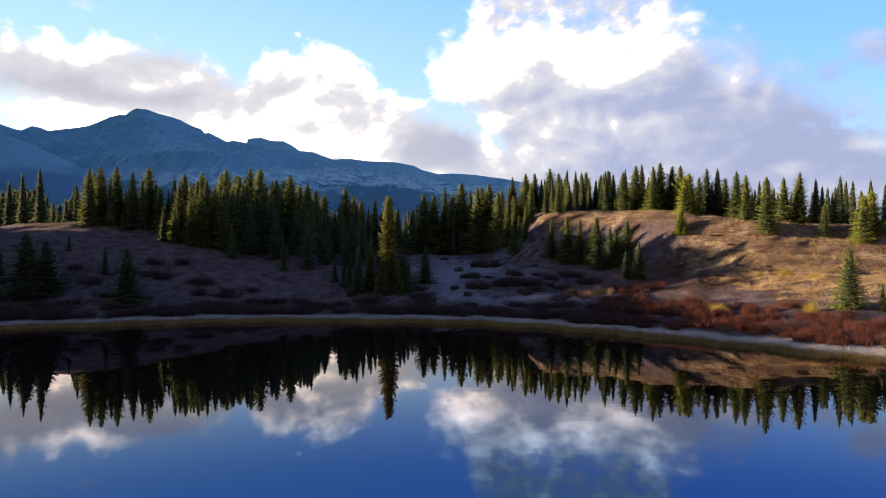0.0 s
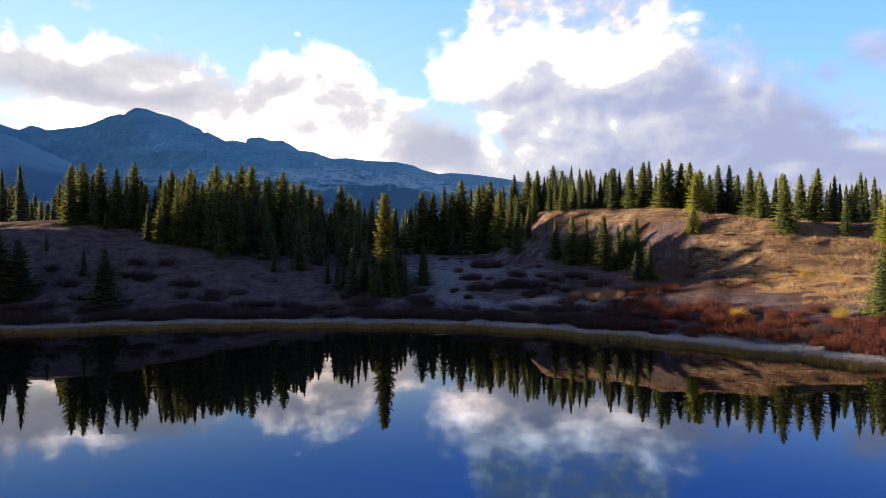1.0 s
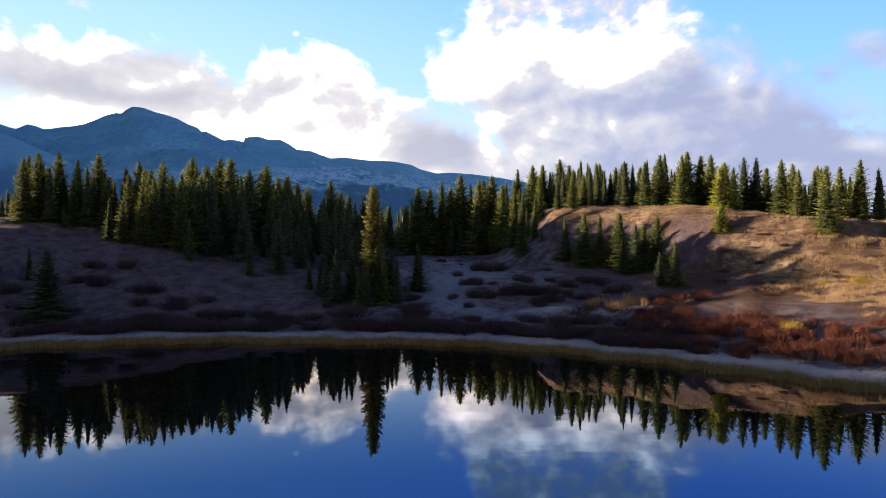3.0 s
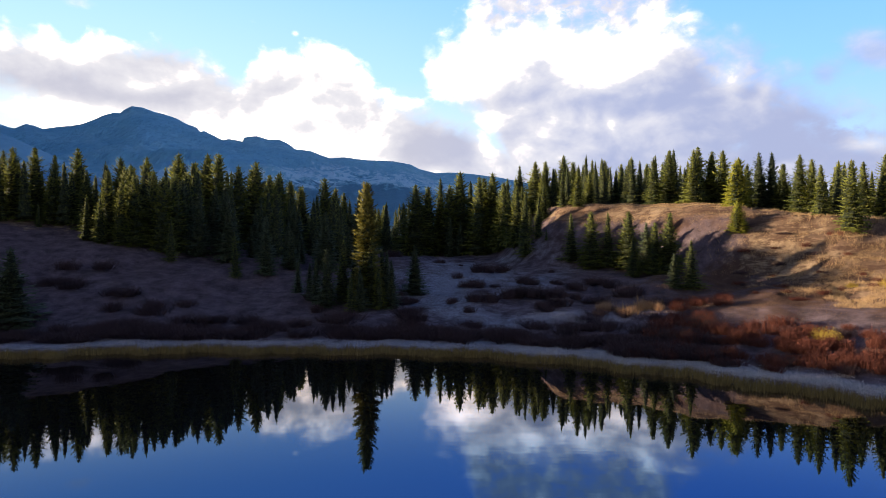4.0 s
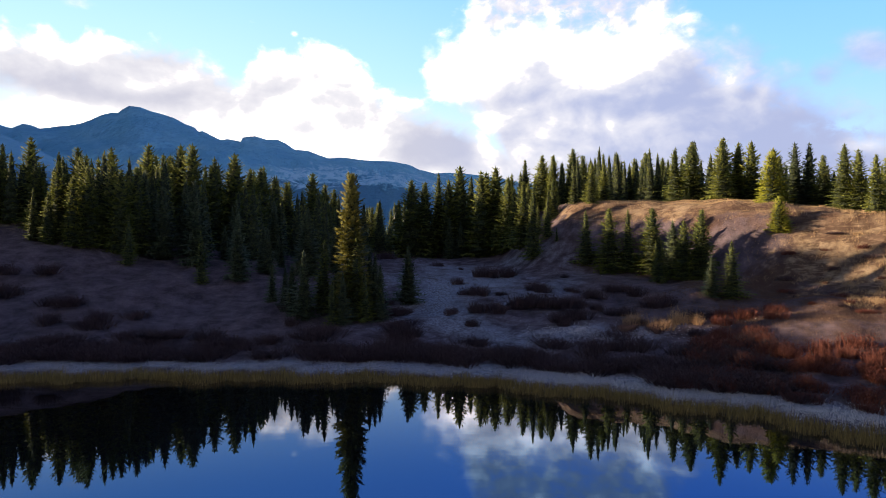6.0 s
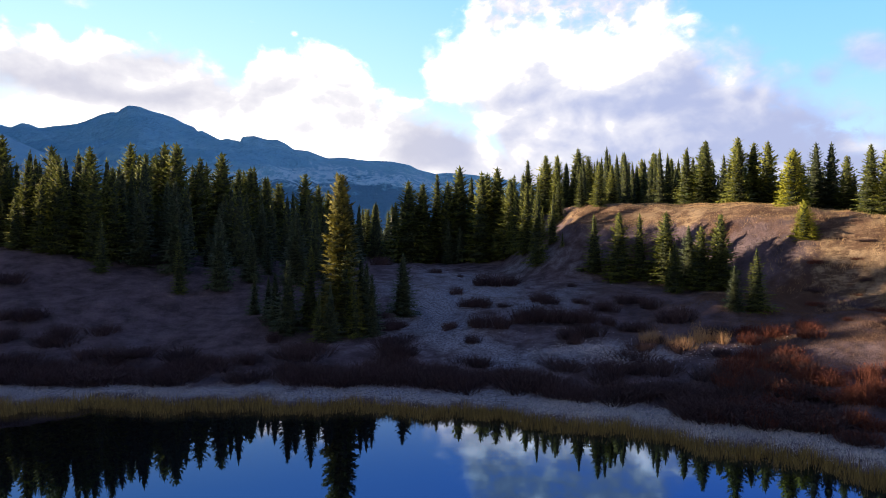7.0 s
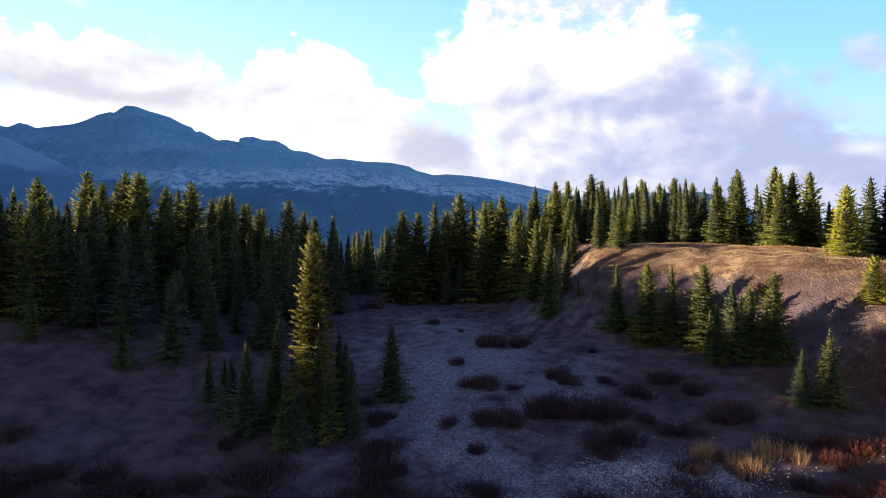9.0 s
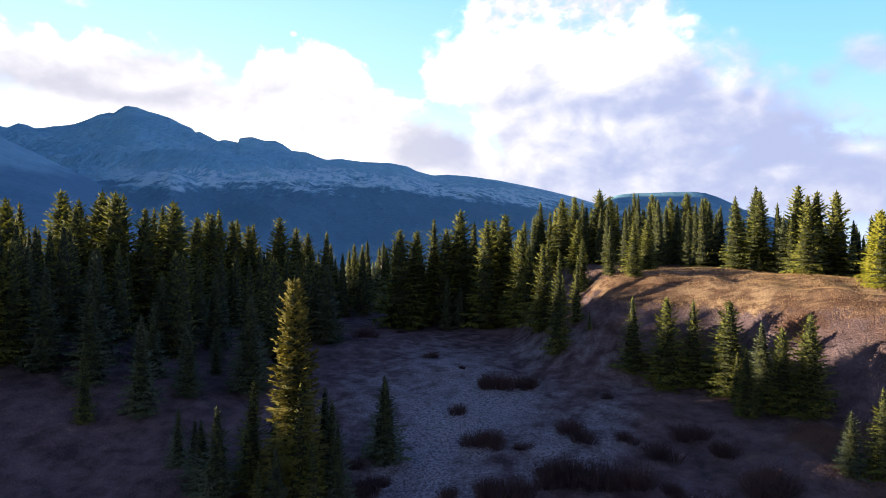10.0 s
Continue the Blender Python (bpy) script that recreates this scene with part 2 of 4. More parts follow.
FROST = leaf_material("frosted_blades", (0.30, 0.26, 0.27), (0.74, 0.69, 0.71), 0.15)


def ground_build(k, p, out):
    where = pos(k)
    zone = k.put("ShaderNodeVertexColor")
    zone.layer_name = "cover"
    sep = k.put("ShaderNodeSeparateColor", Color=zone.outputs[0]).outputs
    n1, n2, n3 = k.noise(where, 0.09, 5.0), k.noise(where, 0.6, 6.0, 0.65), k.noise(where, 5.0, 4.0, 0.7)
    grass = k.mix(k.step(n2, 0.35, 0.68), (0.110, 0.068, 0.050), (0.37, 0.270, 0.185))
    grass = k.mix(k.step(n1, 0.42, 0.62), grass, (0.16, 0.10, 0.072))
    rows = k.noise(k.put("ShaderNodeMapping", Vector=where, Scale=(0.22, 0.8, 1.6)).outputs[0], 0.8, 5.0, 0.65)
    grass = k.mix(k.m("MULTIPLY", k.step(rows, 0.46, 0.58), 0.85), grass, (0.085, 0.048, 0.036))
    heath = k.mix(k.step(n2, 0.3, 0.7), (0.060, 0.044, 0.056), (0.172, 0.128, 0.152))
    heath = k.mix(k.m("MULTIPLY", k.step(k.noise(where, 0.16, 4.0), 0.45, 0.65), k.step(k.sep(where)[0], 12.0, 30.0)), heath, k.mix(n2, (0.050, 0.026, 0.020), (0.15, 0.085, 0.062)))
    stony = k.noise(where, 5.0, 4.0, 0.7)
    frost = k.mix(k.step(stony, 0.34, 0.68), (0.095, 0.090, 0.114), (0.46, 0.47, 0.57))
    broken = k.m("MULTIPLY", k.m("SUBTRACT", n2, 0.5), 1.3)
    col = k.mix(k.step(k.m("ADD", sep[0], broken), 0.35, 0.65), heath, grass)
    col = k.mix(k.step(k.m("ADD", sep[1], broken), 0.25, 0.95), col, frost)
    mud = k.mix(n3, (0.018, 0.014, 0.010), (0.045, 0.035, 0.022))
    col = k.mix(k.step(k.m("ADD", sep[2], k.m("MULTIPLY", broken, 0.4)), 0.35, 0.6), col, mud)
    col = k.mix(k.m("MULTIPLY", k.step(n3, 0.45, 0.75), 0.4), col, (0.06, 0.042, 0.03))
    k.plug(p.inputs["Base Color"], col)
    bump(k, p, k.m("ADD", k.m("ADD", n3, stony), k.m("MULTIPLY", n2, 2.0)), 1.0, 0.2)


GROUND = material("meadow_ground", ground_build, 0.95, 0.1)


def water_build(k, p, out):
    where = pos(k)
    ripple = k.noise(k.put("ShaderNodeMapping", Vector=where, Scale=(0.25, 1.0, 1.0)).outputs[0], 0.9, 3.0, 0.5)
    calm = k.step(k.noise(where, 0.03, 2.0), 0.45, 0.75)
    normal = k.put("ShaderNodeBump", Height=ripple, Strength=k.m("ADD", k.m("MULTIPLY", calm, 0.010), 0.004), Distance=0.25).outputs[0]
    steep = k.put("ShaderNodeBsdfAnisotropic", Color=(0.20, 0.41, 0.80, 1), Roughness=0.014, Normal=normal)
    grazing = k.put("ShaderNodeBsdfAnisotropic", Color=(0.92, 0.88, 0.86, 1), Roughness=0.014, Normal=normal)
    mirror = k.put("ShaderNodeMixShader", i0=k.step(k.put("ShaderNodeFresnel", IOR=1.33).outputs[0], 0.125, 0.31), i1=steep.outputs[0], i2=grazing.outputs[0])
    deep = k.put("ShaderNodeBsdfDiffuse", Color=(0.0060, 0.0050, 0.0055, 1))
    skim = k.put("ShaderNodeFresnel", IOR=2.3, Normal=normal)
    k.tree.links.new(k.put("ShaderNodeMixShader", i0=skim.outputs[0], i1=deep.outputs[0], i2=mirror.outputs[0]).outputs[0], out.inputs[0])


WATER = material("lake_water", water_build, 0.012, 0.5)


def mountain_build(k, p, out):
    where = pos(k)
    x, y, z = k.sep(where)
    n1 = k.noise(where, 0.004, 6.0, 0.6)
    n2 = k.noise(k.put("ShaderNodeMapping", Vector=where, Scale=(1.0, 0.6, 0.22)).outputs[0], 0.03, 6.0, 0.65)
    streak = k.noise(k.put("ShaderNodeMapping", Vector=where, Scale=(1.0, 0.3, 0.10)).outputs[0], 0.05, 5.0, 0.7)
    strata = k.noise(k.put("ShaderNodeMapping", Vector=where, Scale=(0.12, 0.12, 1.0)).outputs[0], 0.06, 4.0, 0.6)
    # rock, woods and pale cliffs carry the blue of distance haze in their colours
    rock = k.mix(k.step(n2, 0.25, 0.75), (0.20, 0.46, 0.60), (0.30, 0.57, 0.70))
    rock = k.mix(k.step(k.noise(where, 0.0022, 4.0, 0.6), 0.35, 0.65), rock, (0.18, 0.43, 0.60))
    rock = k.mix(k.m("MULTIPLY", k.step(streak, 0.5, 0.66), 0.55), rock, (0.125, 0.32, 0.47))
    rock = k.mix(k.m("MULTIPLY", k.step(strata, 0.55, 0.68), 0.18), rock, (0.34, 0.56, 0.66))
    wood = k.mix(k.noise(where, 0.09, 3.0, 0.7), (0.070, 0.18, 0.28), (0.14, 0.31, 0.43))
    # woods climb to the foot of a broken band of pale cliffs, which sinks along the ridge
    n4 = k.noise(where, 0.012, 5.0, 0.6)
    fall = k.m("MULTIPLY", k.m("MAXIMUM", k.m("ADD", k.m("DIVIDE", x, y), 0.15), 0.0), 0.085)
    over = k.m("ADD", k.m("SUBTRACT", k.m("DIVIDE", z, y), k.m("SUBTRACT", 0.108, fall)), k.m("ADD", k.m("MULTIPLY", k.m("SUBTRACT", n1, 0.5), 0.05), k.m("MULTIPLY", k.m("SUBTRACT", n4, 0.5), 0.05)))
    rags = k.m("MULTIPLY", k.m("SUBTRACT", streak, 0.5), 0.06)
    col = k.mix(k.step(k.m("ADD", over, rags), -0.016, -0.004), wood, rock)
    pale = k.m("MULTIPLY", k.step(k.m("ADD", streak, k.m("MULTIPLY", k.m("SUBTRACT", n4, 0.5), 0.8)), 0.42, 0.56), k.m("MULTIPLY", k.step(over, -0.013, -0.004), k.step(over, 0.020, 0.008)))
    pale = k.m("MULTIPLY", pale, k.step(k.m("DIVIDE", x, y), -0.58, -0.40))
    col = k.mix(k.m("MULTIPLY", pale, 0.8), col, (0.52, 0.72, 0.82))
    k.plug(p.inputs["Base Color"], col)
    bump(k, p, k.m("ADD", k.m("ADD", n2, n1), k.m("MULTIPLY", streak, 0.5)), 1.0, 35.0)


MOUNTAIN = material("hazy_mountain_rock", mountain_build, 0.95, 0.1)
# far slopes: air haze is mixed into these blue base colours
SPUR = material("hazy_wooded_slopes", lambda k, p, o: (
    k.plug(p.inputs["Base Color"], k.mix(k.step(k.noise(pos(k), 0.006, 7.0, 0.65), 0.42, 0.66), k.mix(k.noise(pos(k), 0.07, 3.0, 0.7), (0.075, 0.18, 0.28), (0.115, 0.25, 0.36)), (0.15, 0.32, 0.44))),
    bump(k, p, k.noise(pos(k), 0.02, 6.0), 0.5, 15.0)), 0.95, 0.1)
SPUR_BARE = material("hazy_bare_spur", lambda k, p, o: (
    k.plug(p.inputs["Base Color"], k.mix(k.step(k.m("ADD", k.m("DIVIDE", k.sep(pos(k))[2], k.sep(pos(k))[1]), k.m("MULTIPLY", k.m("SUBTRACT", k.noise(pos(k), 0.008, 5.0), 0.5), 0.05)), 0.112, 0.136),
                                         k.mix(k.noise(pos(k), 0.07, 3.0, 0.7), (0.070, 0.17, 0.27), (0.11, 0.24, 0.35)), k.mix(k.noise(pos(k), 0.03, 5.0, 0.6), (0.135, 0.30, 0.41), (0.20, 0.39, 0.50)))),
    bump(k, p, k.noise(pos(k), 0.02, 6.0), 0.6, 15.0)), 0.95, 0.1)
STONE = material("frosted_stone", lambda k, p, o: (
    k.plug(p.inputs["Base Color"], k.mix(k.noise(pos(k), 2.0), (0.17, 0.14, 0.145), (0.62, 0.56, 0.58))),
    bump(k, p, k.noise(pos(k), 8.0), 0.5, 0.05)))


# ---- the lie of the land ----
def shore(x, y):
    """Metres inland from the lake's edge (minus: over the water)."""
    x, y = np.asarray(x, float), np.asarray(y, float)
    dx, dy = x + 10, y - 10
    turn = np.degrees(np.arctan2(dx, dy))
    edge = np.interp(turn, [-180, -120, -80, -50, -33, -24, -14, -2, 10, 22, 33, 42, 49, 80, 120, 180],
                     [75, 85, 84, 76, 70, 67, 66.5, 64.6, 64.5, 62.3, 59.2, 58.2, 58.4, 63, 72, 75])
    return np.hypot(dx, dy) - edge + 0.5 * np.sin(turn * 0.9) + 0.25 * np.sin(turn * 2.3)


def hump(x, y, x0, y0, rx, ry):
    return np.exp(-((x - x0) / rx) ** 2 - ((y - y0) / ry) ** 2)


def land(x, y):
    """The ground's height over the water."""
    x, y = np.asarray(x, float), np.asarray(y, float)
    s = shore(x, y)
    z = np.interp(s, [-60, -12, 0, 1.3, 4, 9, 30, 60, 95, 160, 320, 900, 6000], [-4, -2.2, -0.38, -0.17, 0.12, 0.45, 4.4, 6.8, 7.6, 4, -12, -20, -30])
    rise = 1 / (1 + np.exp(np.clip(-(s - 9) / 3.0, -50, 50)))

    def smooth(v):
        v = np.clip(v, 0, 1)
        return v * v * (3 - 2 * v)

    brow = np.interp(x, [18, 24, 28, 33, 38, 48, 60, 90, 140], [121, 118, 115, 109, 103.7, 97, 94, 86, 80])
    crown = np.interp(x, [20, 30, 45, 60, 90, 140], [8.9, 9.0, 8.0, 6.0, 5.0, 4.0])
    right = crown * smooth((y - brow + 12) / 18) * smooth((x - 9) / 12) * (1 - smooth((y - 150) / 60))
    left = 7.4 * hump(x, y, -64, 114, 34, 20)
    # beyond: an unseen rise, added to help block the low sun
    beyond = 3.0 * smooth((-70 - x) / 16) * smooth((y - 20) / 20) * (1 - smooth((y - 82) / 10))
    lumps = 0.35 * np.sin(x * 0.31 + 1.3 * np.sin(y * 0.17)) * np.sin(y * 0.27 + 0.8) + 0.15 * np.sin(x * 0.9 + y * 0.4) * np.sin(y * 0.8 - x * 0.3)
    high = z + rise * (right + left + beyond + lumps)
    # old benches along the sunny slope
    return high + 0.30 * smooth((x - 14) / 8) * smooth((high - 2.5) / 2) * np.sin(high * 2.5 + 0.9 * np.sin(x * 0.13) + 0.05 * x)


def sheet(name, xs, ys, zs, mat):
    """A grid mesh over the plan."""
    nx, ny = len(xs), len(ys)
    X, Y = np.meshgrid(xs, ys)
    co = np.stack([X, Y, zs(X, Y)], -1).reshape(-1, 3)
    i = (np.arange(ny - 1)[:, None] * nx + np.arange(nx - 1)[None, :]).reshape(-1)
    faces = np.stack([i, i + 1, i + nx + 1, i + nx], -1)
    me = bpy.data.meshes.new(name)
    me.from_pydata(co.tolist(), [], faces.tolist())
    me.polygons.foreach_set("use_smooth", [True] * len(me.polygons))
    me.materials.append(mat)
    return new(name, me), co


def graded(lo, hi, step, far, grow=1.12):
    mid = list(np.arange(lo, hi, step))
    out, d = [], step
    v = hi
    while v < far:
        out.append(v)
        d *= grow
        v += d
    back, d, v = [], step, lo
    while v > -far:
        d *= grow
        v -= d
        back.append(v)
    return np.array(back[::-1] + mid + out + [far])


ground, co = sheet("ground", graded(-80, 90, 0.9, 4700), graded(44, 140, 0.9, 4700), land, GROUND)
tagged(ground, "frosted meadow and grassy knolls round a mountain lake", "ground", kind="structure")


def cover(x, y):
    """What grows where: dry grass, frost, wet mud."""
    s, z = shore(x, y), land(x, y)
    wave = np.sin(x * 0.21 + y * 0.13) * np.sin(y * 0.19 - x * 0.07)
    grass = np.clip(0.08 + 0.95 / (1 + np.exp(np.clip(-(x - 40 + 0.25 * (y - 84)) / 3, -40, 40))) * hump(x, y, 60, 86, 30, 26) + 1.0 * hump(x, y, 38, 119, 24, 12) * np.clip((z - 12.0) / 1.6, 0, 1) + 0.7 * hump(x, y, 50, 99, 11, 5)
                    + 0.95 * hump(x, y, -64, 112, 13, 6) + 0.15 * hump(x, y, 0, 108, 30, 25) - 0.5 * np.exp(-((s - 14) / 5) ** 2) + 0.12 * wave, 0, 1)
    path = hump(x, y, 8 + 3.0 * np.sin(y * 0.12), 102, 10.5, 26) * (0.8 + 0.35 * np.sin(x * 0.5 + 2 * np.sin(y * 0.21)))
    frost = np.clip(0.95 * np.exp(-((s - 4.9 - 0.02 * np.clip(x, 0, 40)) / (1.5 + 0.02 * np.clip(x, 0, 40))) ** 2) + 0.67 * path + 0.8 * hump(x, y, 15, 85.5, 5.5, 2.0) + 0.55 * hump(x, y, 0, 113, 12, 22) + 0.08 * wave, 0, 1)
    mud = np.clip(1.2 - (s - 1.3) / 1.6, 0, 1) + np.clip((s - 105) / 20, 0, 1)
    return grass, frost, mud


att = ground.data.color_attributes.new("cover", "FLOAT_COLOR", "POINT")
g, f, w = cover(co[:, 0], co[:, 1])
att.data.foreach_set("color", np.stack([g, f, w, np.ones_like(g)], -1).astype(np.float32).ravel())

lake, _ = sheet("water", np.linspace(-140, 110, 26), np.linspace(-110, 110, 23), lambda x, y: x * 0.0 - 0.15, WATER)
tagged(lake, "still dark lake water mirroring trees and clouds", "lake", kind="structure")


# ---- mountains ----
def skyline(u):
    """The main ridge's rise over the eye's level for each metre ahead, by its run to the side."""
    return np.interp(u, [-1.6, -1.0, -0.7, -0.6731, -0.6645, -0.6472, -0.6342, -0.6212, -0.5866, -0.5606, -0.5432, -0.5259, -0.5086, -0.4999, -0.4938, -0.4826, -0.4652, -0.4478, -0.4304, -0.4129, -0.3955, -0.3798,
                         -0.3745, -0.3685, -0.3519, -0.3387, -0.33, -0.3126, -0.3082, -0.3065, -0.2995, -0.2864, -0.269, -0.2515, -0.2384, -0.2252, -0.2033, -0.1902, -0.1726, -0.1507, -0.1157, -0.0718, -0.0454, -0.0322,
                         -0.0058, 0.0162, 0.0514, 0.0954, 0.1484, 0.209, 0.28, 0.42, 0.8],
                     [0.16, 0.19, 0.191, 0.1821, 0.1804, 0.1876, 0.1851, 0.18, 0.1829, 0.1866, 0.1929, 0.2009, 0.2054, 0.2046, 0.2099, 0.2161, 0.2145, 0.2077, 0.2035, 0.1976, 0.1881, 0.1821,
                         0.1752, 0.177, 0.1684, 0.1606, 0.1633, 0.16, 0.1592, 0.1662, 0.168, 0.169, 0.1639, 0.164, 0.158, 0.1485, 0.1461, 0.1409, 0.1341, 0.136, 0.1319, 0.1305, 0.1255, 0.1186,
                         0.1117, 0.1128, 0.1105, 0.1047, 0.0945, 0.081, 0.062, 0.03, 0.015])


def mountain(name, label, lift, near, crest, far, u0, u1, n, m, seed, rough, mat):
    """A range: slopes that rise from near to the crest line and fall away behind it."""
    us, outs = np.linspace(u0, u1, n), np.linspace(0, 1, m)
    T, U = np.meshgrid(us, outs)
    Y = near + (far - near) * U
    X = T * Y
    up = (crest - near) / (far - near)
    rise = np.where(U < up, (U / up), 1 - 0.8 * (U - up) / (1 - up))
    line = lift(us)
    broad = np.convolve(np.pad(line, 40, mode="edge"), np.ones(81) / 81, mode="valid") if n > 100 else line
    keep = np.clip(rise, 0, 1) ** 6
    peak = (line[None, :] * keep + broad[None, :] * (1 - keep)) * crest
    flat = [(x, y) for x, y in zip(X.ravel(), Y.ravel())]
    jag = np.array([noise.fractal(Vector((x / 420 + seed, y / 700, 0.3)), 0.9, 2.1, 6) for x, y in flat]).reshape(X.shape)
    rib = np.array([abs(noise.noise(Vector((x / 260 + seed + 0.6 * math.sin(y / 300), y / 1500, 4.0)))) for x, y in flat]).reshape(X.shape)
    fade = np.clip(np.sin(np.pi * np.clip(U / up, 0, 1)), 0, 1)
    # wooded foot, a step of cliffs, then the bare upper slopes
    shape = np.interp(rise, [0, 0.30, 0.52, 0.56, 0.66, 0.9, 1.0], [0, 0.20, 0.44, 0.53, 0.60, 0.90, 1.0])
    Z = peak * shape + peak * fade * (rough * jag - 1.1 * rough * rib) - 30 * (1 - rise) + 9
    Z += 2.5 * jag * (rise > 0.9)
    co = np.stack([X, Y, Z], -1).reshape(-1, 3)
    i = (np.arange(m - 1)[:, None] * n + np.arange(n - 1)[None, :]).reshape(-1)
    me = bpy.data.meshes.new(name)
    me.from_pydata(co.tolist(), [], np.stack([i, i + 1, i + n + 1, i + n], -1).tolist())
    me.polygons.foreach_set("use_smooth", [True] * len(me.polygons))
    me.materials.append(mat)
    return tagged(new(name, me), label, "mountain", kind="structure")


mountain("mountain", "rocky mountain ridge with haze blue in its colour, cliffs above a wooded foot", skyline, 900, 3600, 4500, -1.25, 0.55, 720, 100, 3.0, 0.10, MOUNTAIN)
mountain("mountain", "bare mountain spur in shade beside the main peak, coloured haze blue", lambda u: np.interp(u, [-1.3, -0.72, -0.66, -0.55, -0.47, -0.40, -0.2], [0.21, 0.186, 0.166, 0.115, 0.075, 0.045, 0.0]), 700, 1900, 2500, -1.25, -0.25, 240, 50, 8.0, 0.05, SPUR_BARE)
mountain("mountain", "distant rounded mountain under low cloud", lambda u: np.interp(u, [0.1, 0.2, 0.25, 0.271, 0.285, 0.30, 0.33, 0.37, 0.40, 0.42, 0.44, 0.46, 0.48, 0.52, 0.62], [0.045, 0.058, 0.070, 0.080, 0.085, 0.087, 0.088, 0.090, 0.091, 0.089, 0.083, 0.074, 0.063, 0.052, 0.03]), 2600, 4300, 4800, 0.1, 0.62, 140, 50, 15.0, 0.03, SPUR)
# unseen range beside the valley, added to keep low sun off the slopes ahead
mountain("mountain", "unseen high mountain range added to shade the slopes ahead", lambda u: np.interp(u, [-9, -4, -2, -1.28], [0.65, 0.75, 0.92, 0.88]), 350, 2600, 5000, -9.0, -1.28, 60, 40, 21.0, 0.04, MOUNTAIN)


# ---- trees ----
def mesh_object(name, verts, faces, mat, parent=None, label=""):
    me = bpy.data.meshes.new(name)
    me.from_pydata(verts, [], faces)
    me.materials.append(mat)
    ob = new(name, me)
    if parent:
        ob.parent = parent
    if label:
        ob["label"] = label
    return ob


def tube(points, radii, sides=6):
    verts, faces = [], []
    for (x, y, z), r in zip(points, radii):
        for i in range(sides):
            a = 2 * math.pi * i / sides
            verts.append((x + r * math.cos(a), y + r * math.sin(a), z))
    for j in range(len(points) - 1):
        for i in range(sides):
            a, b = j * sides + i, j * sides + (i + 1) % sides
            faces.append((a, b, b + sides, a + sides))
    faces.append(tuple(range((len(points) - 1) * sides, len(points) * sides)))
    return verts, faces


def crown_mesh(name, verts, faces, normals, mats, slots, parent=None):
    """A crown whose sprays shade as parts of one rounded mass."""
    ob = mesh_object(name, verts, faces, mats[0], parent)
    for m in mats[1:]:
        ob.data.materials.append(m)
    ob.data.polygons.foreach_set("material_index", slots)
    ob.data.polygons.foreach_set("use_smooth", [True] * len(faces))
    ob.data.normals_split_custom_set_from_vertices(normals)
    return ob


